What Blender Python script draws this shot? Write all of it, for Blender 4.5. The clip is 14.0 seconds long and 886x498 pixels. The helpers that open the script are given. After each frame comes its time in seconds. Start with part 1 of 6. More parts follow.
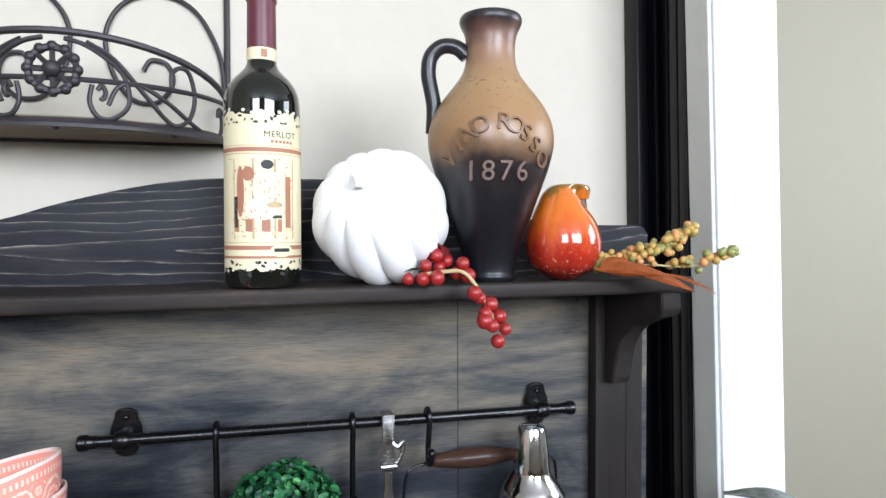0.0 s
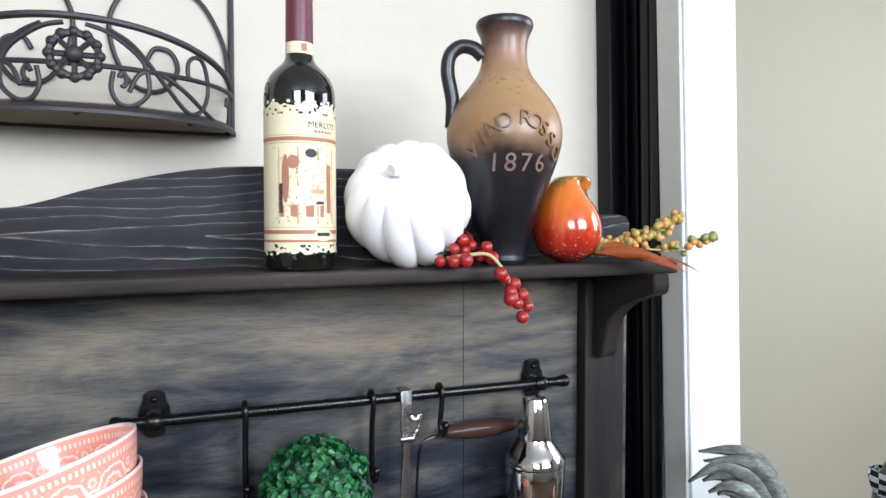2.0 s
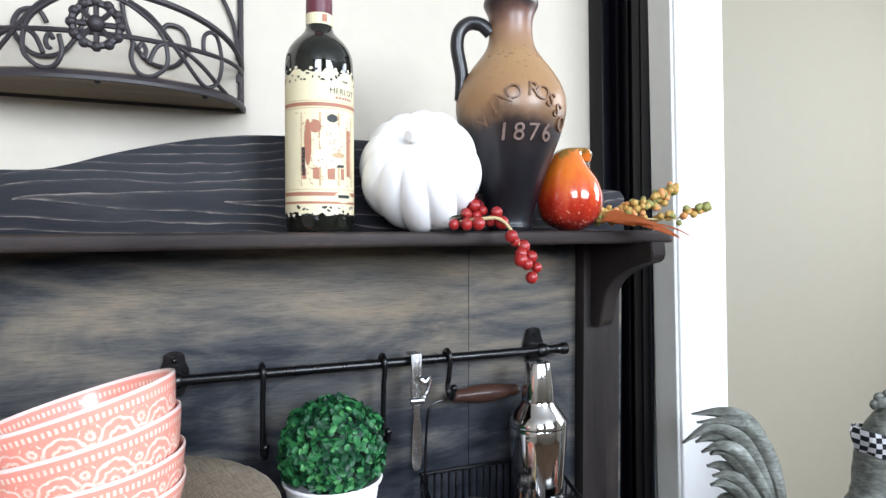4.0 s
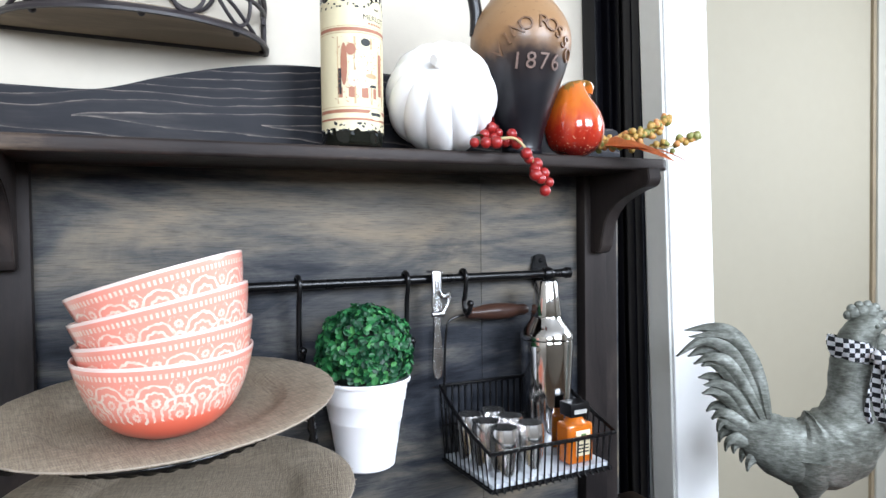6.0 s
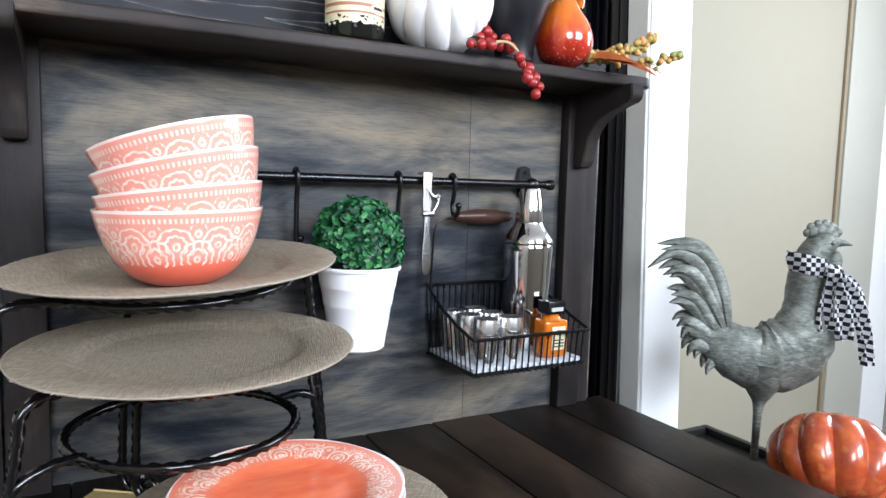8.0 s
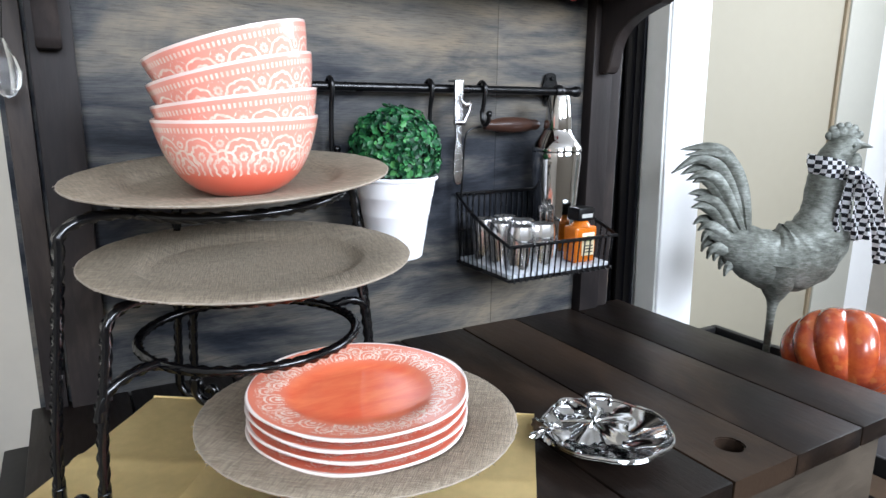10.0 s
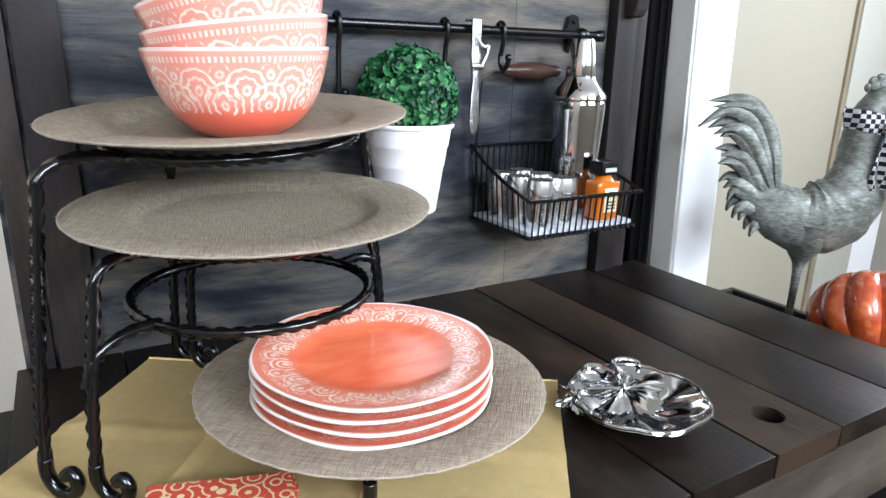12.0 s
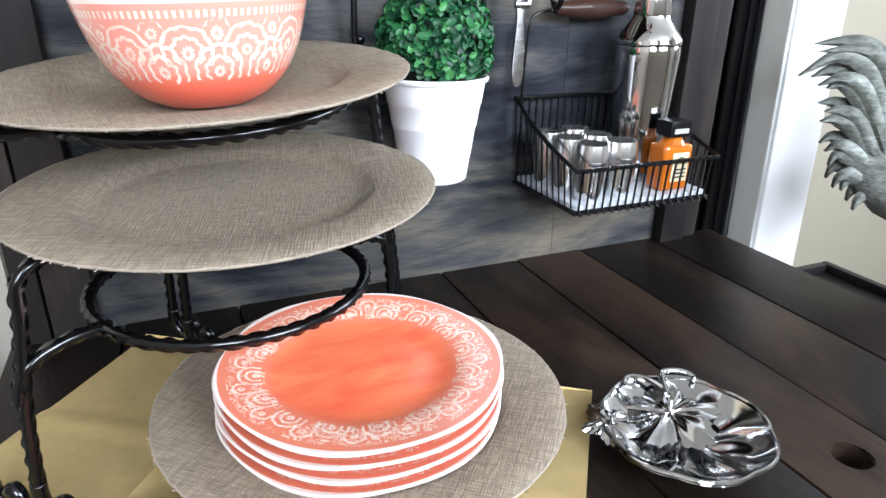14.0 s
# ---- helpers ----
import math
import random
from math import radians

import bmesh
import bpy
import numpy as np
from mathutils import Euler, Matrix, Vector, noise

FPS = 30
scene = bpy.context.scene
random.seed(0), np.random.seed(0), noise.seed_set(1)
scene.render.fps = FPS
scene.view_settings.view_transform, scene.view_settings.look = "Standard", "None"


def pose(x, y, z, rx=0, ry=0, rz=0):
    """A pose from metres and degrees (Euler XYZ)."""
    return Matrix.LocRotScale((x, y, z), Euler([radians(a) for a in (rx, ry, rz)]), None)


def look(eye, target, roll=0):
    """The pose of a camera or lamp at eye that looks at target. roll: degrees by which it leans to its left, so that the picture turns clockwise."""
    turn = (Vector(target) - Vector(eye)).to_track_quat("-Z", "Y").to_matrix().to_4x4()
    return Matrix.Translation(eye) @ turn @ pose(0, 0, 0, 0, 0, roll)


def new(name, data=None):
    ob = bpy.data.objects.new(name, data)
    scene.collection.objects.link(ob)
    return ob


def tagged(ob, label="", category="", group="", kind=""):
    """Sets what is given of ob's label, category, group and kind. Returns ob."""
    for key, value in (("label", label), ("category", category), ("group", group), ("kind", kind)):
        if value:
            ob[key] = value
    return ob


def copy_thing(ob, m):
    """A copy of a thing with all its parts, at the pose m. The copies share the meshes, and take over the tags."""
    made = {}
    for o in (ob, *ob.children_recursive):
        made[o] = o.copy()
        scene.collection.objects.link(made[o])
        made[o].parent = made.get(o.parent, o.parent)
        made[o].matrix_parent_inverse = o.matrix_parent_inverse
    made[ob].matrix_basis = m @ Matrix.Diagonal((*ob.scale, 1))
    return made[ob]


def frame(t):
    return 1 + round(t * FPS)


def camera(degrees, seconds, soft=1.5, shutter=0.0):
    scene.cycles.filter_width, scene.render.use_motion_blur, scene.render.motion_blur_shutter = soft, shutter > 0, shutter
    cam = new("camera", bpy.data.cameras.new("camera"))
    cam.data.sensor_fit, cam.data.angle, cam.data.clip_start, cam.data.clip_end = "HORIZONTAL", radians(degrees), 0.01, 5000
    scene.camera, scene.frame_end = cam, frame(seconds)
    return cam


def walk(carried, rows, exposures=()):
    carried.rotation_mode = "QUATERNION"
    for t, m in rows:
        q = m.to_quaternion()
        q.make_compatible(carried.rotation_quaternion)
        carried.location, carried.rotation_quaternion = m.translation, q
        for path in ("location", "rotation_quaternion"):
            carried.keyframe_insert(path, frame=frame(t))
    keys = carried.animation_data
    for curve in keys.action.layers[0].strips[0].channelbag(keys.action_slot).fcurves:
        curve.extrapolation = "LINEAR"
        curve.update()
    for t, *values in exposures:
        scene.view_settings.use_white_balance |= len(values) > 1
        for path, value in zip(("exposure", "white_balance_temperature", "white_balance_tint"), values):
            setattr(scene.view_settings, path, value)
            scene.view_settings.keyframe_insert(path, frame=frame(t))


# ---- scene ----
cam = camera(68.8, 14.0)
PATH = [
    (0, (-0.017, 0.004, 1.409), (0.473, 1.943, 1.361), -0.1),
    (0.5, (-0.043, -0.005, 1.413), (0.488, 1.923, 1.356), 0.4),
    (1, (-0.083, -0.015, 1.413), (0.529, 1.888, 1.347), 0.6),
    (1.5, (-0.119, -0.017, 1.407), (0.566, 1.861, 1.344), 0.1),
    (2, (-0.146, -0.014, 1.399), (0.587, 1.845, 1.336), 0.0),
    (2.5, (-0.154, -0.009, 1.395), (0.584, 1.848, 1.313), -0.1),
    (4.8, (-0.234, -0.046, 1.316), (0.601, 1.770, 1.285), -0.1),
    (5, (-0.243, -0.050, 1.306), (0.595, 1.765, 1.274), -0.2),
    (5.5, (-0.271, -0.062, 1.277), (0.593, 1.742, 1.229), -0.7),
    (6, (-0.284, -0.073, 1.253), (0.592, 1.724, 1.200), -0.7),
    (6.5, (-0.288, -0.095, 1.232), (0.578, 1.705, 1.137), 1.1),
    (7, (-0.304, -0.111, 1.202), (0.591, 1.673, 1.071), 1.2),
    (7.5, (-0.311, -0.117, 1.181), (0.620, 1.646, 1.034), 0.7),
    (8, (-0.328, -0.109, 1.173), (0.618, 1.644, 0.992), 1.5),
    (8.5, (-0.364, -0.100, 1.177), (0.588, 1.638, 0.908), 0.3),
    (8.7, (-0.375, -0.098, 1.180), (0.580, 1.633, 0.874), 0.6),
    (10.8, (-0.400, -0.056, 1.149), (0.572, 1.619, 0.651), 0.3),
    (11, (-0.397, -0.046, 1.147), (0.540, 1.641, 0.625), 0.1),
    (11.5, (-0.392, -0.032, 1.145), (0.532, 1.655, 0.598), 0.3),
    (12, (-0.393, -0.020, 1.141), (0.586, 1.634, 0.589), 1.3),
    (12.5, (-0.376, -0.005, 1.144), (0.544, 1.667, 0.546), 2.0),
    (13, (-0.340, 0.020, 1.153), (0.504, 1.698, 0.466), 1.8),
    (13.5, (-0.307, 0.042, 1.160), (0.465, 1.744, 0.449), 1.3),
    (14, (-0.284, 0.058, 1.159), (0.449, 1.757, 0.399), 0.8),
]
EXPOSURE = [(0.0, -0.04, 5850, 11), (2.5, -0.04, 5850, 11), (5.0, 0.12, 5850, 11), (8.0, 0.22, 5850, 11), (11.0, 0.30, 5850, 11), (14.0, 0.50, 5850, 11)]
walk(cam, [(t, look(eye, target, roll)) for t, eye, target, roll in PATH], EXPOSURE)

# ---- light ----
world = bpy.data.worlds.new("world")
scene.world = world
world.use_nodes = True
wn = world.node_tree.nodes
sky = wn.new("ShaderNodeTexSky")
sky.sky_type, sky.sun_disc = "NISHITA", False
sky.sun_elevation, sky.sun_rotation = radians(35), radians(140)
world.node_tree.links.new(sky.outputs[0], wn["Background"].inputs[0])
wn["Background"].inputs[1].default_value = 0.12


def window_light(name, m, w, h, power, colour):
    lamp = bpy.data.lights.new(name, "AREA")
    lamp.shape, lamp.size, lamp.size_y, lamp.energy, lamp.color = "RECTANGLE", w, h, power, colour
    ob = new(name, lamp)
    ob.matrix_world = m
    return ob


# daylight in the openings of the room's front and right walls
window_light("window_light_front", look((1.15, -2.02, 2.08), (0.9, 2.0, 0.85)), 1.5, 0.95, 104, (0.93, 0.97, 1.0))
window_light("window_light_left", look((-0.85, -2.02, 2.08), (-0.6, 2.0, 0.85)), 1.0, 0.95, 56, (0.93, 0.97, 1.0))
window_light("window_light_right", look((2.97, 0.25, 1.95), (0.0, 0.25, 1.0)), 1.3, 1.1, 44, (0.95, 0.98, 1.0))
sun = bpy.data.lights.new("sun", "SUN")
sun.energy, sun.angle, sun.color = 2.0, radians(0.5), (1.0, 0.96, 0.9)
new("sun", sun).matrix_world = look((4, 5, 6), (0, 0, 0))


# ---- materials ----
def nodes_of(name):
    m = bpy.data.materials.new(name)
    m.use_nodes = True
    nt = m.node_tree
    return m, nt, nt.nodes["Principled BSDF"]


def add(nt, kind, **values):
    n = nt.nodes.new(kind)
    for key, value in values.items():
        n.inputs[key.replace("_", " ")].default_value = value
    return n


def ramp(nt, source, stops):
    r = nt.nodes.new("ShaderNodeValToRGB")
    e = r.color_ramp.elements
    while len(e) < len(stops):
        e.new(0.5)
    for k, (p, c) in zip(e, stops):
        k.position, k.color = p, (*c, 1.0) if len(c) == 3 else c
    nt.links.new(source, r.inputs[0])
    return r.outputs[0]


def coords(nt, scale=(1, 1, 1), shift=False):
    tc = nt.nodes.new("ShaderNodeTexCoord")
    mp = nt.nodes.new("ShaderNodeMapping")
    mp.inputs["Scale"].default_value = scale
    nt.links.new(tc.outputs["Object"], mp.inputs[0])
    if shift:
        info = nt.nodes.new("ShaderNodeObjectInfo")
        mul = nt.nodes.new("ShaderNodeMath")
        mul.operation = "MULTIPLY"
        mul.inputs[1].default_value = 37.0
        nt.links.new(info.outputs["Random"], mul.inputs[0])
        comb = nt.nodes.new("ShaderNodeCombineXYZ")
        for k in range(3):
            nt.links.new(mul.outputs[0], comb.inputs[k])
        nt.links.new(comb.outputs[0], mp.inputs["Location"])
    return mp.outputs[0]


def noise_tex(nt, vec, scale, detail=4.0, rough=0.55, distortion=0.0):
    n = add(nt, "ShaderNodeTexNoise", Scale=scale, Detail=detail, Roughness=rough, Distortion=distortion)
    nt.links.new(vec, n.inputs["Vector"])
    return n.outputs["Fac"]


def mixc(nt, fac, a, b, blend="MIX"):
    m = nt.nodes.new("ShaderNodeMix")
    m.data_type, m.blend_type = "RGBA", blend
    for sock, v in ((m.inputs[0], fac), (m.inputs[6], a), (m.inputs[7], b)):
        if isinstance(v, (int, float)):
            sock.default_value = v
        elif isinstance(v, tuple):
            sock.default_value = (*v, 1.0)
        else:
            nt.links.new(v, sock)
    return m.outputs[2]


def calc(nt, op, a, b=None, c=None):
    m = nt.nodes.new("ShaderNodeMath")
    m.operation = op
    for k, v in enumerate((a, b, c)):
        if v is None:
            continue
        if isinstance(v, (int, float)):
            m.inputs[k].default_value = v
        else:
            nt.links.new(v, m.inputs[k])
    return m.outputs[0]


def bump(nt, bsdf, height, strength, dist=0.002):
    b = add(nt, "ShaderNodeBump", Strength=strength, Distance=dist)
    nt.links.new(height, b.inputs["Height"])
    nt.links.new(b.outputs[0], bsdf.inputs["Normal"])


def plain(name, colour, rough=0.5, metal=0.0, vary=0.15, scale=40.0, relief=0.1, coat=0.0, spec=0.5):
    """A surface of one colour with fine and coarse variation."""
    m, nt, b = nodes_of(name)
    v = coords(nt)
    coarse, fine = noise_tex(nt, v, scale * 0.2), noise_tex(nt, v, scale * 3, 6)
    f = calc(nt, "MULTIPLY_ADD", fine, 0.4, calc(nt, "MULTIPLY", coarse, 0.6))
    lo, hi = tuple(c * (1 - vary) for c in colour), tuple(min(1, c * (1 + vary)) for c in colour)
    nt.links.new(ramp(nt, f, [(0.3, lo), (0.7, hi)]), b.inputs["Base Color"])
    nt.links.new(calc(nt, "MULTIPLY_ADD", coarse, 0.16, rough - 0.08), b.inputs["Roughness"])
    b.inputs["Metallic"].default_value, b.inputs["Coat Weight"].default_value = metal, coat
    b.inputs["Specular IOR Level"].default_value = spec
    if relief:
        bump(nt, b, fine, relief, 0.001)
    return m


def stained_wood(name, dark, mid, light, along="x", amount=0.5, rough=0.5, lines=0.0, line_colour=(0.3, 0.27, 0.24), scale=1.0, shift=True, coat=0.0):
    """Stained wood: long grain, broad lighter patches where the stain is thin, pale cathedral lines."""
    m, nt, b = nodes_of(name)
    s = {"x": (1.0, 7.0, 7.0), "y": (7.0, 1.0, 7.0), "z": (7.0, 7.0, 1.0)}[along]
    v = coords(nt, tuple(k * scale for k in s), shift)
    v2 = coords(nt, tuple((1.0 if k < 2 else 2.6) * scale for k in s), shift)
    grain = noise_tex(nt, v, 26, 8, 0.65, 0.3)
    patch = noise_tex(nt, v2, 2.3, 5, 0.58, 0.8)
    f = calc(nt, "ADD", calc(nt, "MULTIPLY", grain, 0.20), calc(nt, "MULTIPLY", patch, 0.95))
    c = ramp(nt, f, [(0.42, dark), (0.60, mid), (0.60 + 0.25 * (1.2 - amount), light)])
    if lines:
        tc = nt.nodes.new("ShaderNodeTexCoord")
        sep = nt.nodes.new("ShaderNodeSeparateXYZ")
        nt.links.new(tc.outputs["Object"], sep.inputs[0])
        sway = noise_tex(nt, coords(nt, (1.2, 1.0, 3.0)), 3.0, 3, 0.5)
        off = calc(nt, "ABSOLUTE", calc(nt, "MULTIPLY_ADD", calc(nt, "SUBTRACT", sway, 0.5), 0.045, calc(nt, "SUBTRACT", sep.outputs[2], 1.389)))
        arch = calc(nt, "MULTIPLY", calc(nt, "POWER", calc(nt, "MULTIPLY", off, 50.0), 1.25), 1.25)
        rough_x = calc(nt, "MULTIPLY_ADD", noise_tex(nt, coords(nt, (2.0, 1.0, 14.0)), 5.0, 4, 0.6), 0.5, calc(nt, "MULTIPLY", sep.outputs[0], 4.6))
        rings = calc(nt, "FRACT", calc(nt, "SUBTRACT", calc(nt, "ADD", rough_x, 20.3), arch))
        thin = ramp(nt, rings, [(0.0, (1, 1, 1)), (0.05, (0.5, 0.5, 0.5)), (0.14, (0.06, 0.06, 0.06)), (0.4, (0, 0, 0)), (1.0, (0, 0, 0))])
        streak = ramp(nt, grain, [(0.4, (0.15, 0.15, 0.15)), (0.65, (1, 1, 1))])
        c = mixc(nt, calc(nt, "MULTIPLY", calc(nt, "MULTIPLY", thin, streak), lines), c, line_colour)
    nt.links.new(c, b.inputs["Base Color"])
    nt.links.new(calc(nt, "MULTIPLY_ADD", grain, 0.25, rough - 0.12), b.inputs["Roughness"])
    b.inputs["Coat Weight"].default_value = coat
    b.inputs["Specular IOR Level"].default_value = 0.14
    bump(nt, b, grain, 0.35, 0.0012)
    return m


M_WALL = plain("wall_paint", (0.585, 0.535, 0.45), 0.85, vary=0.05, scale=14, relief=0.35)
M_CEIL = plain("ceiling_paint", (0.55, 0.54, 0.52), 0.9, vary=0.03, scale=10)
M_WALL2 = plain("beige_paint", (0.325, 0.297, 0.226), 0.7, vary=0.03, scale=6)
M_WHITE = plain("white_gloss_paint", (0.83, 0.83, 0.82), 0.4, vary=0.03, scale=10, relief=0.05)
# For the walls out of view: taupe kept dark to cut bounced light
M_ROOM = plain("unseen_wall_taupe", (0.30, 0.275, 0.235), 0.85, vary=0.05, scale=14, relief=0.3)
M_CREAM = plain("cream_paint", (0.40, 0.39, 0.335), 0.5, vary=0.03, scale=10, relief=0.05)
M_BROWN = plain("brown_edge", (0.24, 0.19, 0.12), 0.6)
M_BLACKFRAME = plain("black_painted_wood", (0.003, 0.003, 0.005), 0.35, vary=0.3, scale=30, spec=0.2)
M_FLOOR = stained_wood("floor_wood", (0.035, 0.022, 0.014), (0.07, 0.045, 0.028), (0.12, 0.08, 0.05), "x", 0.5, 0.4)


def plywood():
    """Thin blue-black stain on rotary-cut plywood: tan wood shows in long cloudy streaks, most in a band under the shelf."""
    m, nt, b = nodes_of("thin_stained_plywood")
    tc = nt.nodes.new("ShaderNodeTexCoord")
    sep = nt.nodes.new("ShaderNodeSeparateXYZ")
    nt.links.new(tc.outputs["Object"], sep.inputs[0])
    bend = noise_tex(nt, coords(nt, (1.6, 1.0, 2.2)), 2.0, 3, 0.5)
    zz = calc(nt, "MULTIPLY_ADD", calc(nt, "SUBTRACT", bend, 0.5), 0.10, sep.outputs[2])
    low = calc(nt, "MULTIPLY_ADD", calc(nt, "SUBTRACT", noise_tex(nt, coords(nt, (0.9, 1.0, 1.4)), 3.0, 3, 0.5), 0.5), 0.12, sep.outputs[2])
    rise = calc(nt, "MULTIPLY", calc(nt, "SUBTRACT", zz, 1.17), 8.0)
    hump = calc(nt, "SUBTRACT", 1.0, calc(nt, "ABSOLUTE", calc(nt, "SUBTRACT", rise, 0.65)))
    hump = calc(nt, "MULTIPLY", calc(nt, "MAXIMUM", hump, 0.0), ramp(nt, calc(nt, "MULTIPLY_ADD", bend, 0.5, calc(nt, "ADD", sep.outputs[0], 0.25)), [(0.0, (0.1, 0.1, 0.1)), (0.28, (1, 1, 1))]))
    cloud = noise_tex(nt, coords(nt, (1.1, 4.0, 3.6)), 3.2, 6, 0.60, 1.1)
    rings = noise_tex(nt, coords(nt, (0.55, 3.0, 3.4)), 2.4, 2, 0.45, 0.4)
    contour = calc(nt, "ABSOLUTE", calc(nt, "SUBTRACT", calc(nt, "FRACT", calc(nt, "MULTIPLY", rings, 9.0)), 0.5))
    grain = noise_tex(nt, coords(nt, (1.0, 7.0, 11.0)), 30, 8, 0.68, 0.5)
    f = calc(nt, "ADD", calc(nt, "MULTIPLY", cloud, 0.92), calc(nt, "MULTIPLY", grain, 0.20))
    f = calc(nt, "ADD", f, calc(nt, "MULTIPLY", contour, 0.16))
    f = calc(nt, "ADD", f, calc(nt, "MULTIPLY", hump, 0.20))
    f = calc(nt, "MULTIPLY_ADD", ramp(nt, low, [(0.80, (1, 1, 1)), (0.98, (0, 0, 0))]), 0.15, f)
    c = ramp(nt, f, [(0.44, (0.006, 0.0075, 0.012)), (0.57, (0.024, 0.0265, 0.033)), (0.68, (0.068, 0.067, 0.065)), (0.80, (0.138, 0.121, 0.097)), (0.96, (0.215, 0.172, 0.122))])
    pores = ramp(nt, noise_tex(nt, coords(nt, (3.0, 20.0, 70.0)), 14, 3, 0.6), [(0.30, (0.62, 0.62, 0.62)), (0.5, (1, 1, 1))])
    c = mixc(nt, 1.0, c, pores, "MULTIPLY")
    nt.links.new(c, b.inputs["Base Color"])
    nt.links.new(calc(nt, "MULTIPLY_ADD", grain, 0.3, 0.38), b.inputs["Roughness"])
    b.inputs["Specular IOR Level"].default_value = 0.16
    bump(nt, b, grain, 0.35, 0.0012)
    return m


M_BOARD = plywood()
M_CROWN = stained_wood("ebony_stained_pine", (0.009, 0.010, 0.014), (0.018, 0.018, 0.022), (0.045, 0.042, 0.042), "x", 0.3, 0.45, lines=0.9, line_colour=(0.34, 0.29, 0.25), scale=0.8, shift=False)
M_SHELF = stained_wood("dark_shelf_wood", (0.014, 0.011, 0.011), (0.034, 0.026, 0.023), (0.16, 0.115, 0.080), "x", 0.6, 0.42, shift=False)
M_POST = stained_wood("dark_post_wood", (0.011, 0.009, 0.009), (0.026, 0.021, 0.0195), (0.068, 0.053, 0.043), "z", 0.4, 0.5)
M_TOP = stained_wood("dark_table_wood", (0.0040, 0.0030, 0.0025), (0.0105, 0.0070, 0.0053), (0.034, 0.0215, 0.0140), "y", 0.65, 0.40)
M_APRON = stained_wood("worn_apron_wood", (0.022, 0.018, 0.014), (0.05, 0.04, 0.03), (0.11, 0.088, 0.066), "x", 0.5, 0.55)
M_IRON = plain("black_iron", (0.0025, 0.0025, 0.003), 0.16, vary=0.3, relief=0.05, spec=0.5)
M_RAIL = plain("black_powder_coat", (0.0025, 0.0025, 0.003), 0.28, vary=0.2, relief=0.05, spec=0.4)
M_BRONZE = plain("dark_bronze_iron", (0.026, 0.021, 0.024), 0.5, vary=0.25, scale=80, relief=0.2)
M_STEEL = plain("polished_steel", (0.62, 0.61, 0.60), 0.09, 1.0, vary=0.03, relief=0.0)
M_SILVER = plain("polished_aluminium", (0.46, 0.46, 0.46), 0.10, 1.0, vary=0.15, scale=90, relief=0.0)
M_CHROME = plain("chrome", (0.42, 0.42, 0.42), 0.18, 1.0, vary=0.3, scale=160, relief=0.6)
M_WHITEPOT = plain("white_powder_coat", (0.84, 0.84, 0.85), 0.45, vary=0.02, relief=0.02)
M_PUMPW = plain("white_painted_pumpkin", (0.84, 0.83, 0.82), 0.55, vary=0.03, scale=30, relief=0.3)


# ---- mesh helpers ----
def part(name, bm, material, parent=None, label="", smooth=True, sharp=38):
    """Links a bmesh as one mesh object, under a thing or part where one is given."""
    bmesh.ops.recalc_face_normals(bm, faces=bm.faces)
    me = bpy.data.meshes.new(name)
    bm.to_mesh(me)
    bm.free()
    me.materials.append(material)
    if smooth:
        me.polygons.foreach_set("use_smooth", [True] * len(me.polygons))
        me.set_sharp_from_angle(angle=radians(sharp))
    ob = new(name, me)
    if parent is not None:
        ob.parent = parent
    if label:
        ob["label"] = label
    return ob


def thing(name, m, label, category, group="", kind=""):
    ob = new(name)
    ob.empty_display_size = 0.02
    ob.matrix_world = m if isinstance(m, Matrix) else pose(*m)
    return tagged(ob, label, category, group, kind)


def box(x0, x1, y0, y1, z0, z1, bevel=0.0, seg=2, bm=None):
    bm = bm or bmesh.new()
    r = bmesh.ops.create_cube(bm, size=1.0)
    vs = r["verts"]
    bmesh.ops.scale(bm, vec=(x1 - x0, y1 - y0, z1 - z0), verts=vs)
    bmesh.ops.translate(bm, vec=((x0 + x1) / 2, (y0 + y1) / 2, (z0 + z1) / 2), verts=vs)
    if bevel:
        es = list({e for v in vs for e in v.link_edges})
        bmesh.ops.bevel(bm, geom=es, offset=bevel, segments=seg, affect="EDGES", profile=0.6)
    return bm


def lathe(profile, seg=48, bm=None, wobble=None):
    """Turns (radius, height) pairs round z. wobble(angle, k) gives a factor on the radius."""
    bm = bm or bmesh.new()
    rings = []
    for k, (r, z) in enumerate(profile):
        if r < 1e-5:
            rings.append([bm.verts.new((0, 0, z))])
        else:
            ring = []
            for i in range(seg):
                a = 2 * math.pi * i / seg
                q = r * (wobble(a, k) if wobble else 1.0)
                ring.append(bm.verts.new((q * math.cos(a), q * math.sin(a), z)))
            rings.append(ring)
    for a, b in zip(rings, rings[1:]):
        if len(a) == 1 and len(b) == 1:
            continue
        for i in range(seg):
            j = (i + 1) % seg
            if len(a) == 1:
                bm.faces.new((a[0], b[i], b[j]))
            elif len(b) == 1:
                bm.faces.new((a[i], a[j], b[0]))
            else:
                bm.faces.new((a[i], a[j], b[j], b[i]))
    return bm


def smooth_path(pts, n=8, closed=False):
    """A Catmull-Rom curve through the points."""
    p = [Vector(q) for q in pts]
    out = []
    m = len(p)
    for i in range(m if closed else m - 1):
        a, b, c, d = ((p[(i - 1) % m], p[i], p[(i + 1) % m], p[(i + 2) % m]) if closed
                      else (p[max(i - 1, 0)], p[i], p[i + 1], p[min(i + 2, m - 1)]))
        for k in range(n):
            t = k / n
            out.append(0.5 * ((2 * b) + (c - a) * t + (2 * a - 5 * b + 4 * c - d) * t * t + (3 * b - a - 3 * c + d) * t ** 3))
    if not closed:
        out.append(p[-1])
    return out


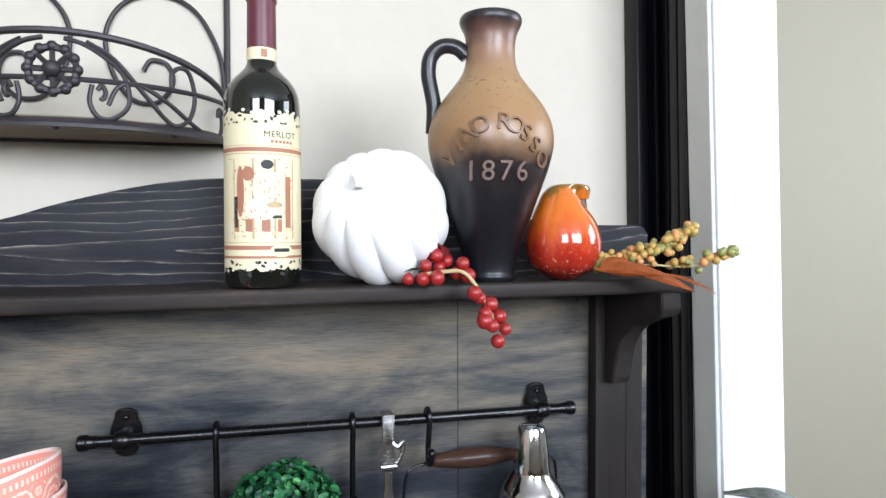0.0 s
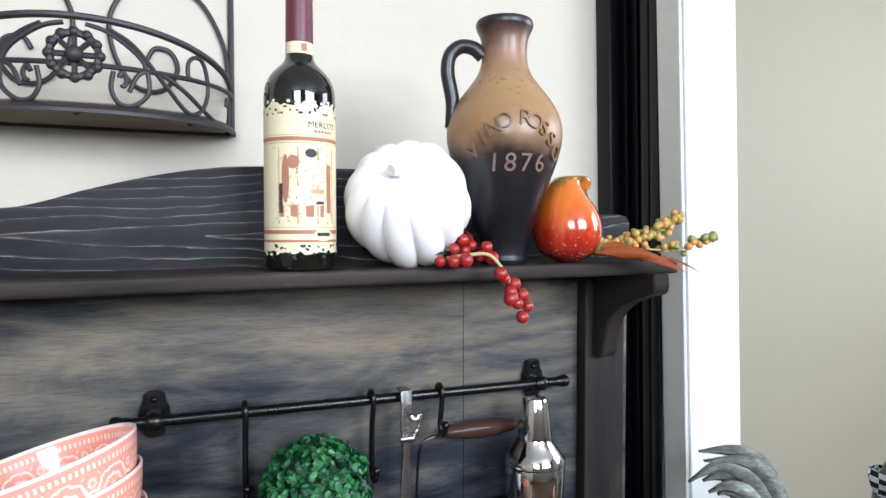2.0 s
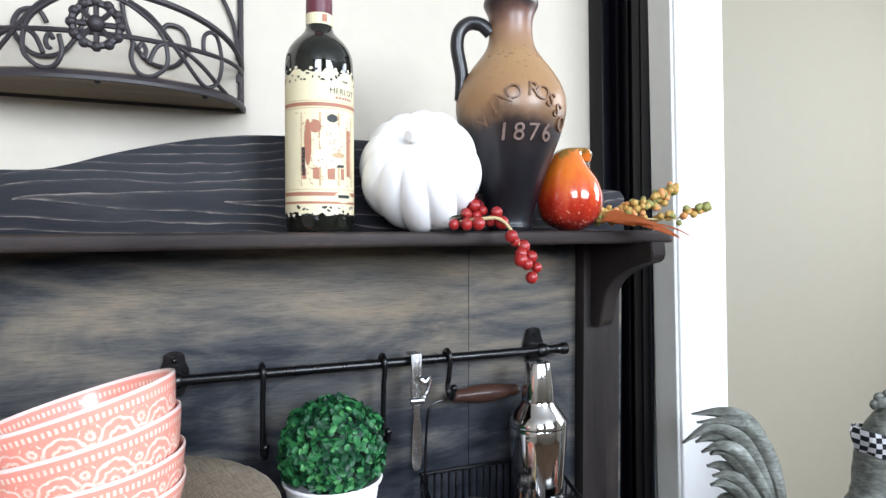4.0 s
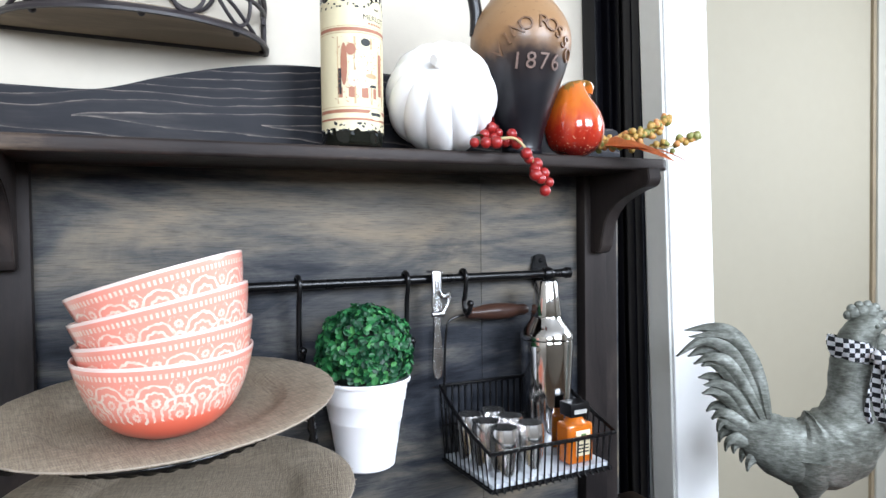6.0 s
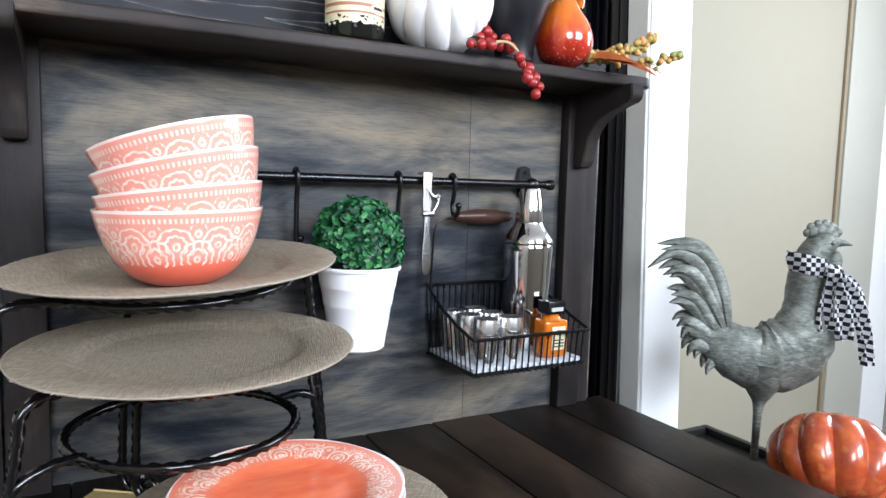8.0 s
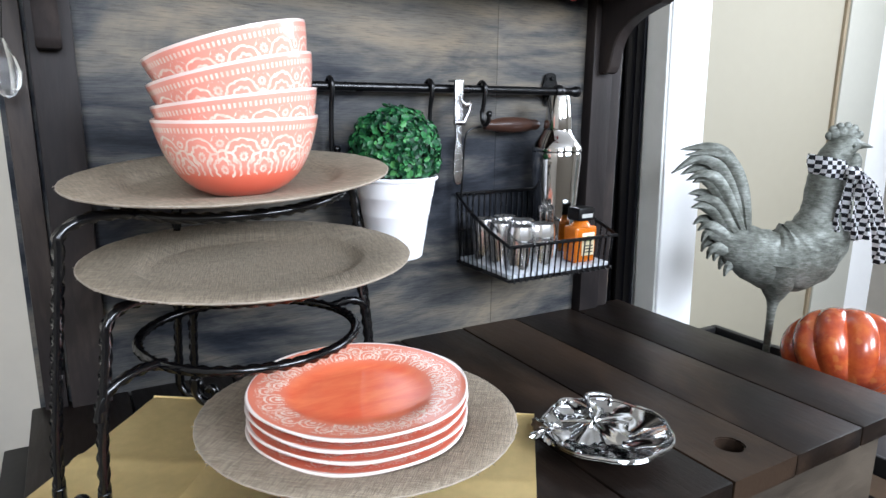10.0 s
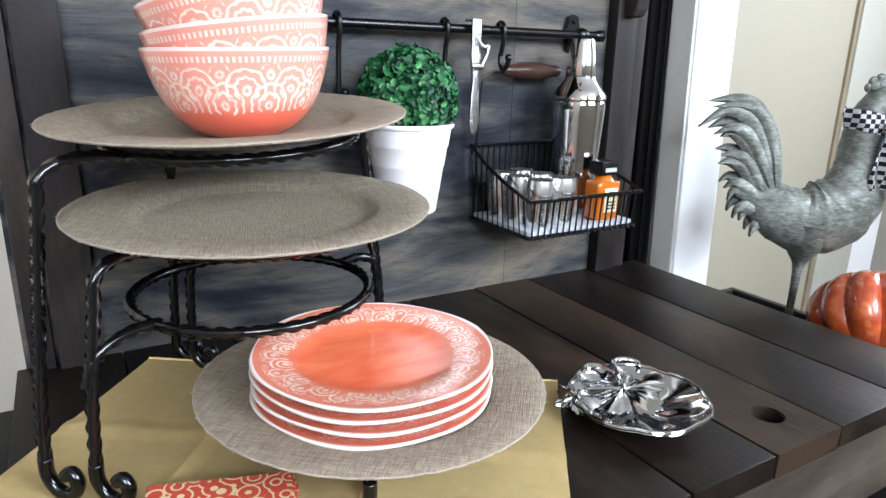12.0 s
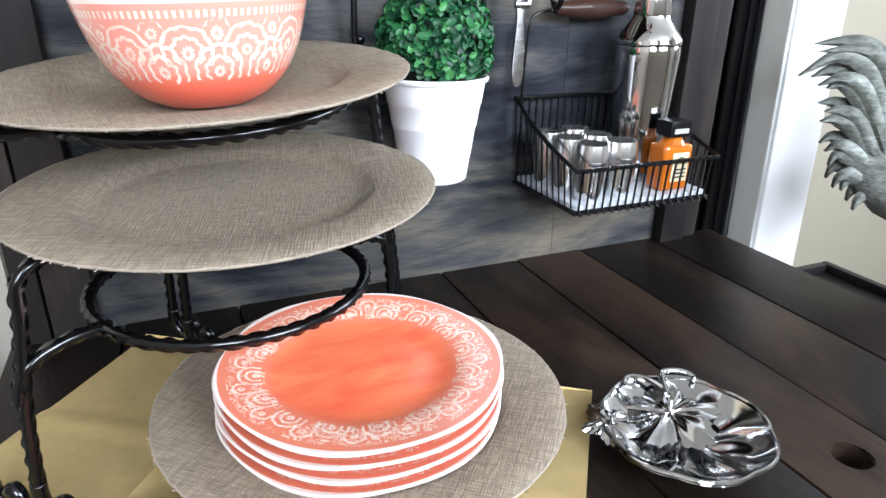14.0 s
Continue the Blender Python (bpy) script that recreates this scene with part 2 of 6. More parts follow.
def tube(pts, r, seg=8, closed=False, bm=None, twist=0.0, taper=None, flat=1.0):
    """A round (or, twisted with seg 4, a square) bar along the points."""
    bm = bm or bmesh.new()
    pts = [Vector(q) for q in pts]
    n = len(pts)
    t0 = (pts[1] - pts[0]).normalized()
    side = t0.orthogonal().normalized()
    rings, run = [], 0.0
    for i, p in enumerate(pts):
        if closed:
            t = (pts[(i + 1) % n] - pts[i - 1]).normalized()
        else:
            t = (pts[min(i + 1, n - 1)] - pts[max(i - 1, 0)]).normalized()
        side = (side - t * side.dot(t)).normalized()
        up = t.cross(side)
        if i:
            run += (p - pts[i - 1]).length
        q = r * (taper(i / max(n - 1, 1)) if taper else 1.0)
        ring = []
        for k in range(seg):
            a = 2 * math.pi * k / seg + twist * run
            ring.append(bm.verts.new(p + q * (side * math.cos(a) + up * math.sin(a) * flat)))
        rings.append(ring)
    for a, b in zip(rings, rings[1:] + ([rings[0]] if closed else [])):
        for k in range(seg):
            j = (k + 1) % seg
            bm.faces.new((a[k], a[j], b[j], b[k]))
    if not closed:
        bm.faces.new(rings[0][::-1])
        bm.faces.new(rings[-1])
    return bm


def ball(c, r, bm=None, u=10, v=7):
    bm = bm or bmesh.new()
    bmesh.ops.create_uvsphere(bm, u_segments=u, v_segments=v, radius=r, matrix=Matrix.Translation(c))
    return bm


def outline_plate(pts, y0, y1, bevel=0.0):
    """A board with the outline pts (x, z) between two planes of y."""
    bm = bmesh.new()
    f = bm.faces.new([bm.verts.new((x, y0, z)) for x, z in pts])
    r = bmesh.ops.extrude_face_region(bm, geom=[f])
    bmesh.ops.translate(bm, vec=(0, y1 - y0, 0), verts=[g for g in r["geom"] if isinstance(g, bmesh.types.BMVert)])
    if bevel:
        es = [e for e in bm.edges if abs(e.verts[0].co.y - e.verts[1].co.y) < 1e-6]
        bmesh.ops.bevel(bm, geom=es, offset=bevel, segments=2, affect="EDGES", profile=0.6)
    return bm


def lettering(text, size, depth, spacing=1.0):
    """The built-in font's letters as a flat mesh in x, y with a thickness in z, centred on x."""
    cu = bpy.data.curves.new("letters", "FONT")
    cu.body, cu.size, cu.extrude, cu.align_x, cu.space_character, cu.resolution_u = text, size, depth, "CENTER", spacing, 3
    ob = new("letters", cu)
    me = bpy.data.meshes.new_from_object(ob.evaluated_get(bpy.context.evaluated_depsgraph_get()))
    bm = bmesh.new()
    bm.from_mesh(me)
    bpy.data.objects.remove(ob)
    bpy.data.meshes.remove(me)
    return bm


# ---- the room ----
def setting(name, bm, material, label, smooth=False):
    return tagged(part(name, bm, material, smooth=smooth), label, "", "", "structure")


setting("floor", box(-1.8, 3.1, -2.2, 1.75, -0.1, 0.0), M_FLOOR, "brown wooden plank floor")
setting("ceiling", box(-1.8, 3.1, -2.2, 1.75, 2.6, 2.7), M_CEIL, "plain white ceiling")
setting("wall_back", box(-1.8, 0.60, 0.965, 1.06, 0.0, 2.6), M_WALL, "cream plaster wall with faint marks")
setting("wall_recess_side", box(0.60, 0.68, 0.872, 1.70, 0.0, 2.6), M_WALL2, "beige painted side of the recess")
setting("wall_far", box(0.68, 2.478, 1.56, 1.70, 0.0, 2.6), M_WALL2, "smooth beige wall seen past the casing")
setting("wall_left", box(-1.8, -1.7, -2.1, 0.965, 0.0, 2.6), M_ROOM, "unseen wall, taupe kept dark to cut bounced light")


def wall_with_window(name, axis, at, thick, lo, hi, holes, material, label):
    """A wall along x or y with window openings (a0, a1, z0, z1) through it."""
    bm = bmesh.new()
    edges = [lo]
    for a0, a1, z0, z1 in holes:
        edges += [a0, a1]
    edges.append(hi)

    def add_box(a0, a1, z0, z1):
        if axis == "x":
            box(a0, a1, at, at + thick, z0, z1, bm=bm)
        else:
            box(at, at + thick, a0, a1, z0, z1, bm=bm)
    for k in range(0, len(edges), 2):
        add_box(edges[k], edges[k + 1], 0.0, 2.6)
    for a0, a1, z0, z1 in holes:
        add_box(a0, a1, 0.0, z0)
        add_box(a0, a1, z1, 2.6)
    return setting(name, bm, material, label)


wall_with_window("wall_front", "x", -2.2, 0.1, -1.7, 3.1, [(-1.35, -0.35, 1.6, 2.55), (0.4, 1.9, 1.6, 2.55)], M_ROOM, "unseen wall with two windows, taupe kept dark to cut bounced light")
wall_with_window("wall_right", "y", 3.0, 0.1, -2.1, 1.7, [(-0.4, 0.9, 1.4, 2.5)], M_ROOM, "unseen wall with a window, taupe kept dark to cut bounced light")
setting("door_1", box(2.478, 2.50, 1.548, 1.60, 0.0, 2.6, 0.002), M_BROWN, "brown wooden edge of a door opening")
setting("trim_far", box(2.50, 2.78, 1.540, 1.60, 0.0, 2.6, 0.004), M_CREAM, "cream painted door casing")
setting("trim_far_white", box(2.78, 3.0, 1.545, 1.60, 0.0, 2.6, 0.004), M_WHITE, "white painted trim by the window")


def leaning(ob, x, z, degrees):
    """Leans an upright about the point (x, z): old trim out of plumb."""
    ob.matrix_world = Matrix.Translation((x, 0, z)) @ pose(0, 0, 0, 0, degrees, 0) @ Matrix.Translation((-x, 0, -z))
    return ob


# Thin board on the casing's left side; its grey holds that side's shade
leaning(setting("trim_shaded_side", box(0.555, 0.5615, 0.776, 0.826, 0.0, 2.58, 0.002), plain("casing_side_shade", (0.56, 0.56, 0.53), 0.5, vary=0.08, scale=12, relief=0.2), "left side of the white casing, its shade put into a grey colour"), 0.56, 1.55, -2.0)
casing = box(0.562, 0.664, 0.772, 0.868, 0.0, 2.58, 0.003)
leaning(setting("trim_casing", casing, M_WHITE, "white glossy casing board at the end of the wall"), 0.56, 1.55, -2.0)

# black fluted upright on the wall beside the casing
flute = bmesh.new()
for k, (x0, x1, y0) in enumerate(((0.535, 0.552, 0.925), (0.552, 0.560, 0.935), (0.560, 0.566, 0.915), (0.566, 0.572, 0.930), (0.572, 0.578, 0.90), (0.578, 0.60, 0.88))):
    box(x0, x1, y0, 0.964, 0.0, 2.58, 0.0025, 2, flute)
for y0, y1 in ((0.8275, 0.846), (0.849, 0.868)):
    box(0.5535, 0.5610, y0, y1, 0.0, 2.58, 0.002, 2, flute)
leaning(setting("trim_fluted", flute, M_BLACKFRAME, "black fluted wooden door frame on the wall", True), 0.56, 1.55, -1.2)

# ---- the hutch ----
hutch = thing("hutch_table", (0, 0.55, 0), "dark-stained wooden hutch table with back board and shelf", "table")


def in_hutch(bm):
    bmesh.ops.translate(bm, vec=(0, -0.55, 0), verts=bm.verts)
    return bm


hp = lambda name, bm, mat, label="", smooth=True: part(name, in_hutch(bm), mat, hutch, label, smooth)

back = box(-0.458, 0.2, 0.788, 0.803, 0.70, 1.36, 0.0012)
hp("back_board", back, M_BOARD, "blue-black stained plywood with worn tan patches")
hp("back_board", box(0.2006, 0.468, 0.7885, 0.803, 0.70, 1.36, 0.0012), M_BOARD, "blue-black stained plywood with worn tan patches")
for s in (-1, 1):
    a, b = sorted((s * 0.380, s * 0.424))
    hp("post", box(a, b, 0.766, 0.7885, 0.70, 1.3415, 0.002), M_POST)
    a, b = sorted((s * 0.428, s * 0.452))
    hp("stile", box(a, b, 0.773, 0.7885, 0.70, 1.3415, 0.002), M_POST)

# arched crown behind the shelf
edge = [(-0.455, 1.352), (0.455, 1.352), (0.455, 1.408), (0.448, 1.417), (0.435, 1.4195)]
arc = [(0.35, 1.4195), (0.315, 1.421), (0.285, 1.428), (0.25, 1.4395), (0.20, 1.453), (0.15, 1.4635), (0.10, 1.470), (0.05, 1.472)]
arc = [(p.x, p.z) for p in smooth_path([(x, 0, z) for x, z in arc], 4)]
edge += arc + [(-x, z) for x, z in arc[::-1]] + [(-0.435, 1.4195), (-0.448, 1.417), (-0.455, 1.408)]
hp("crown", outline_plate(edge, 0.767, 0.787, 0.0015), M_CROWN, "arched ebony-stained board with pale grain lines")

# shelf with rounded front corners
sh = bmesh.new()
out = []
for cx, cy, a0 in ((0.437, 0.672, -90), (0.452, 0.786, 0), (-0.452, 0.786, 90), (-0.437, 0.672, 180)):
    rr = 0.018 if cy < 0.7 else 0.003
    for k in range(6):
        a = radians(a0 + 18 * k)
        out.append((cx + rr * math.cos(a), cy + rr * math.sin(a)))
f = sh.faces.new([sh.verts.new((x, y, -0.0172)) for x, y in out])
r = bmesh.ops.extrude_face_region(sh, geom=[f])
bmesh.ops.translate(sh, vec=(0, 0, 0.0172), verts=[g for g in r["geom"] if isinstance(g, bmesh.types.BMVert)])
bmesh.ops.bevel(sh, geom=[e for e in sh.edges if abs(e.verts[0].co.z - e.verts[1].co.z) < 1e-6], offset=0.004, segments=3, affect="EDGES", profile=0.6)
hp("shelf", sh, M_SHELF, "dark brown shelf with a rounded worn edge").matrix_local = pose(0, 0, 1.3550, 0, -0.4, 0)


def corbel(x0, x1):
    """A shelf bracket: outline in y, z with a concave front."""
    prof = [(0.7665, 1.342), (0.637, 1.342), (0.635, 1.327), (0.6375, 1.3195)]
    prof += [(p.x, p.z) for p in smooth_path([(0.6435, 0, 1.3155), (0.6655, 0, 1.310), (0.6955, 0, 1.299), (0.7165, 0, 1.285), (0.7305, 0, 1.266), (0.7375, 0, 1.243), (0.7415, 0, 1.226)], 4)]
    prof += [(0.7475, 1.218), (0.757, 1.216), (0.7665, 1.218)]
    bm = bmesh.new()
    f = bm.faces.new([bm.verts.new((x0, y, z)) for y, z in prof])
    r = bmesh.ops.extrude_face_region(bm, geom=[f])
    bmesh.ops.translate(bm, vec=(x1 - x0, 0, 0), verts=[g for g in r["geom"] if isinstance(g, bmesh.types.BMVert)])
    bmesh.ops.bevel(bm, geom=[e for e in bm.edges if abs(e.verts[0].co.x - e.verts[1].co.x) < 1e-6], offset=0.0015, segments=2, affect="EDGES")
    return bm


for x0, x1 in ((0.392, 0.4165), (-0.4165, -0.392)):
    hp("corbel", corbel(x0, x1), M_POST)
# screw plugs in the posts
for x in (0.395, -0.395):
    hp("screw_plug", lathe([(0.0, -0.001), (0.006, -0.001), (0.0075, 0.0008), (0.006, 0.0016), (0.0, -0.0005)], 16), M_BLACKFRAME).matrix_local = Matrix.Translation((x, 0.7655 - 0.55, 1.194)) @ pose(0, 0, 0, 90, 0, 0)

# table body
hp("apron", box(-0.44, 0.452, 0.285, 0.305, 0.66, 0.774, 0.003), M_APRON, "worn brown front apron")
hp("apron", box(-0.44, 0.452, 0.74, 0.7655, 0.66, 0.774, 0.003), M_POST)
for x in (-0.455, 0.437):
    hp("side_rail", box(x, x + 0.018, 0.305, 0.74, 0.66, 0.774, 0.003), M_POST)
    for y in (0.285, 0.735):
        hp("leg", box(x - 0.012, x + 0.05, y - 0.004, y + 0.05, 0.0, 0.66, 0.004), M_POST)

# planks of the table top run front to back
seams = [-0.468, -0.36, -0.235, -0.11, 0.027, 0.143, 0.248, 0.376, 0.496]
for k, (a, b) in enumerate(zip(seams, seams[1:])):
    w = b - a - 0.0022
    if a == 0.143:
        # the plank with the finger hole
        bm = bmesh.new()
        hx, hy, rad = 0.007, 0.321 - 0.270, 0.0155
        x0, x1, y0, y1 = -w / 2, w / 2, 0.0, 0.517
        n = 24
        rim = [(hx + rad * math.cos(2 * math.pi * i / n), hy + rad * math.sin(2 * math.pi * i / n)) for i in range(n)]
        sq = []
        h = 0.034
        for i in range(n):
            c, s = math.cos(2 * math.pi * i / n), math.sin(2 * math.pi * i / n)
            q = h / max(abs(c), abs(s))
            sq.append((hx + q * c, hy + q * s))
        for z in (0.0, -0.026):
            ins = [bm.verts.new((x, y, z)) for x, y in rim]
            mids = [bm.verts.new((x, y, z)) for x, y in sq]
            for i in range(n):
                j = (i + 1) % n
                bm.faces.new((ins[i], ins[j], mids[j], mids[i]))
            if z == 0.0:
                top_in = ins
            else:
                for i in range(n):
                    j = (i + 1) % n
                    bm.faces.new((top_in[i], top_in[j], ins[j], ins[i]))
        bmesh.ops.bevel(bm, geom=[e for e in bm.edges if all(v in top_in for v in e.verts)], offset=0.0015, segments=2, affect="EDGES")
        for xa, xb, ya, yb in ((x0, hx - h, y0, y1), (hx + h, x1, y0, y1), (hx - h, hx + h, y0, hy - h), (hx - h, hx + h, hy + h, y1)):
            box(xa, xb, ya, yb, -0.026, 0.0, bm=bm)
    else:
        bm = box(-w / 2, w / 2, 0.0, 0.517, -0.026, 0.0, 0.0030, 2)
    ob = part("plank", bm, M_TOP, hutch)
    ob.location = ((a + b) / 2, 0.270 - 0.55, 0.80)

# black side cart with a raised rim, beside the table
M_BLACKTRAY = plain("black_stained_tray", (0.008, 0.0075, 0.0075), 0.5, vary=0.3, relief=0.2, spec=0.3)
cart = thing("side_cart", (0.62, 0.45, 0.0), "low black wooden cart with a raised rim", "cart")
part("tray_bottom", box(-0.125, 0.118, -0.29, 0.29, 0.690, 0.702, 0.002), M_BLACKTRAY, cart)
for x0, x1, y0, y1 in ((0.118, 0.133, -0.305, 0.305), (-0.133, -0.1255, -0.305, 0.305), (-0.125, 0.1175, 0.2905, 0.305), (-0.125, 0.1175, -0.305, -0.2905)):
    part("rim", box(x0, x1, y0, y1, 0.688, 0.716, 0.003), M_BLACKTRAY, cart)
for x in (-0.115, 0.085):
    for y in (-0.28, 0.25):
        part("leg", box(x, x + 0.03, y, y + 0.03, 0.0, 0.6898, 0.003), M_BLACKTRAY, cart)

ledge = thing("side_shelf", (-0.484, 0.55, 0), "narrow black board against the table's end", "shelf")
part("board", box(-0.014, 0.014, -0.27, 0.215, 0.0, 0.764, 0.003), M_BLACKTRAY, ledge)
chair = thing("dining_chair", (-0.75, 0.90, 0), "black painted chair against the wall beside the table", "chair")
part("backrest", box(-0.21, 0.21, -0.012, 0.02, 0.45, 0.80, 0.012, 3), M_BLACKTRAY, chair)
part("seat", box(-0.21, 0.21, -0.36, 0.02, 0.42, 0.4495, 0.01, 3), M_BLACKTRAY, chair)
for x in (-0.20, 0.165):
    for y in (-0.35, -0.02):
        part("leg", box(x, x + 0.035, y, y + 0.035, 0.0, 0.4195, 0.004), M_BLACKTRAY, chair)


# ---- things on the shelf ----
def shelf_z(x):
    """The height of the shelf's top, which is a little out of level."""
    return 1.3552 + 0.0070 * x


def wrapped(bm, radius_at, turn):
    """Lays a flat mesh (x along, y up, z out) round an upright body whose radius is radius_at(height)."""
    for v in bm.verts:
        s, h, d = v.co
        r = radius_at(h) + d
        a = radians(turn) + s / radius_at(h)
        v.co = (r * math.cos(a), r * math.sin(a), h)
    return bm


def patch(pts, out, turn, radius_at, bm=None, cuts=8):
    """A thin sheet with the outline pts (along, up) on a round body; a strip from side to side in rows."""
    bm = bm or bmesh.new()
    sub = bmesh.new()
    f = sub.faces.new([sub.verts.new((x, y, out)) for x, y in pts])
    bmesh.ops.triangulate(sub, faces=[f])
    bmesh.ops.subdivide_edges(sub, edges=[e for e in sub.edges if e.calc_length() > 0.006], cuts=2, use_grid_fill=True)
    wrapped(sub, radius_at, turn)
    me = bpy.data.meshes.new("sheet")
    sub.to_mesh(me)
    sub.free()
    bm.from_mesh(me)
    bpy.data.meshes.remove(me)
    return bm


M_GLASSDARK = plain("dark_wine_glass", (0.006, 0.007, 0.005), 0.06, vary=0.1, relief=0.0, coat=0.6)
M_CAPSULE = plain("burgundy_foil", (0.10, 0.018, 0.03), 0.4, vary=0.2, relief=0.15)
M_LABEL = plain("cream_label_paper", (0.72, 0.64, 0.42), 0.6, vary=0.05, relief=0.03)
M_LABELRED = plain("label_terracotta", (0.38, 0.16, 0.095), 0.6, vary=0.15)
M_LABELTAN = plain("label_tan", (0.50, 0.35, 0.19), 0.6, vary=0.12)
M_INK = plain("label_ink", (0.02, 0.022, 0.022), 0.6, vary=0.2)
M_LABELWHITE = plain("label_white", (0.72, 0.66, 0.50), 0.6, vary=0.04)

bottle = thing("wine_bottle", (-0.033, 0.690, shelf_z(-0.033)), "dark glass wine bottle with burgundy foil and cream label", "bottle")
part("glass", lathe([(0, 0.004), (0.028, 0.001), (0.035, 0.0015), (0.0372, 0.006), (0.0375, 0.10), (0.0375, 0.182), (0.0366, 0.192), (0.0335, 0.201), (0.0285, 0.2085),
                     (0.0225, 0.2145), (0.0175, 0.2195), (0.0148, 0.225), (0.0140, 0.232), (0.0136, 0.29)], 56), M_GLASSDARK, bottle)
part("capsule", lathe([(0.0139, 0.240), (0.0146, 0.2405), (0.0144, 0.262), (0.0141, 0.288), (0.0152, 0.2885), (0.0152, 0.3005), (0.0144, 0.302), (0, 0.3022)], 40), M_CAPSULE, bottle, "burgundy foil capsule")
part("neck_band", lathe([(0.0142, 0.2275), (0.0149, 0.228), (0.0149, 0.2398), (0.0142, 0.2402)], 40), M_LABEL, bottle, "cream paper band")
flat_r = lambda h: 0.0375
neck_r = lambda h: 0.0149
part("band_mark", patch([(-0.003, 0.230), (0.003, 0.230), (0.003, 0.238), (-0.003, 0.238)], 0.0004, -80, neck_r), M_LABELRED, bottle)
rng = random.Random(4)


def ragged(y0, y1, out):
    """The label's vine-cut edges."""
    top = [(-0.062 + 0.004 * k, y1 + rng.uniform(-0.004, 0.002)) for k in range(32)]
    low = [(-0.062 + 0.004 * k, y0 + rng.uniform(-0.002, 0.003)) for k in range(32)]
    bm = bmesh.new()
    cols = []
    for (x, a), (_, b) in zip(low, top):
        cols.append([bm.verts.new((x, a + (b - a) * q / 12, out)) for q in range(13)])
    for c, d in zip(cols, cols[1:]):
        for q in range(12):
            bm.faces.new((c[q], d[q], d[q + 1], c[q + 1]))
    return wrapped(bm, flat_r, -90)


label = part("paper_label", ragged(0.019, 0.172, 0.0003), M_LABEL, bottle, "cream label with a terracotta picture")
vine = bmesh.new()
for y, n in ((0.168, 30), (0.021, 34)):
    for k in range(n):
        x = -0.058 + 0.116 * k / n + rng.uniform(-0.002, 0.002)
        yy = y + rng.uniform(-0.007, 0.006)
        w, h, a = rng.uniform(0.0012, 0.0030), rng.uniform(0.0008, 0.0018), rng.uniform(0, 3.1)
        pts = [(x + w * math.cos(t) * math.cos(a) - h * math.sin(t) * math.sin(a), yy + w * math.cos(t) * math.sin(a) + h * math.sin(t) * math.cos(a)) for t in (0, 1.05, 2.1, 3.14, 4.2, 5.2)]
        patch(pts, 0.0006, -90, flat_r, vine)
tagged(part("vine_border", vine, M_INK, label, "black vine leaves"), kind="stuff")
blossom = bmesh.new()
for k in range(26):
    x, yy = -0.056 + 0.112 * k / 26, (0.170 if k % 2 else 0.0225) + rng.uniform(-0.005, 0.005)
    patch([(x + 0.0022 * math.cos(t), yy + 0.0018 * math.sin(t)) for t in (0, 1.05, 2.1, 3.14, 4.2, 5.2)], 0.0008, -90, flat_r, blossom)
tagged(part("blossom_border", blossom, M_LABELWHITE, label), kind="stuff")


def stripe(y0, y1, material, out=0.0006, x0=-0.058, x1=0.058):
    bm = bmesh.new()
    cols = [[bm.verts.new((x0 + (x1 - x0) * k / 28, y, out)) for y in (y0, y1)] for k in range(29)]
    for c, d in zip(cols, cols[1:]):
        bm.faces.new((c[0], d[0], d[1], c[1]))
    return part("stripe", wrapped(bm, flat_r, -90), material, label)


for y0, y1 in ((0.1335, 0.1375), (0.0385, 0.0425), (0.0300, 0.0325)):
    stripe(y0, y1, M_LABELRED)
for y0, y1 in ((0.1310, 0.1318), (0.1390, 0.1396), (0.0450, 0.0456)):
    stripe(y0, y1, M_LABELTAN)
# the label's picture, as plain shapes
rect = lambda x, y, w, h: [(x - w / 2, y - h / 2), (x + w / 2, y - h / 2), (x + w / 2, y + h / 2), (x - w / 2, y + h / 2)]
oval = lambda x, y, w, h, n=14: [(x + w / 2 * math.cos(2 * math.pi * k / n), y + h / 2 * math.sin(2 * math.pi * k / n)) for k in range(n)]
for name, pts, mt in (("picture_field", rect(0.002, 0.088, 0.062, 0.078), M_LABELTAN), ("picture_shape", oval(0.003, 0.099, 0.024, 0.036), M_LABEL), ("picture_shape", oval(0.005, 0.121, 0.012, 0.009), M_INK),
                      ("picture_shape", oval(-0.001, 0.078, 0.032, 0.022), M_LABELWHITE), ("picture_shape", rect(-0.004, 0.062, 0.046, 0.012), M_LABELRED), ("picture_shape", rect(0.026, 0.085, 0.006, 0.05), M_LABELRED),
                      ("picture_shape", oval(-0.021, 0.095, 0.008, 0.05), M_LABELRED), ("picture_shape", oval(0.020, 0.119, 0.012, 0.005), M_LABELWHITE), ("picture_shape", rect(0.006, 0.0705, 0.026, 0.003), M_INK), ("picture_shape", oval(0.008, 0.109, 0.020, 0.010), M_LABEL), ("picture_shape", oval(-0.013, 0.112, 0.012, 0.014), M_LABELRED), ("picture_shape", rect(-0.008, 0.0545, 0.040, 0.004), M_LABEL), ("picture_shape", oval(0.012, 0.082, 0.016, 0.006), M_LABELTAN), ("picture_shape", rect(-0.026, 0.075, 0.004, 0.03), M_INK)):
    z = 0.0006 if name == "picture_field" else 0.0008 + 0.0001 * rng.random()
    part(name, patch(pts, z, -90, flat_r), mt, label)
scroll = bmesh.new()
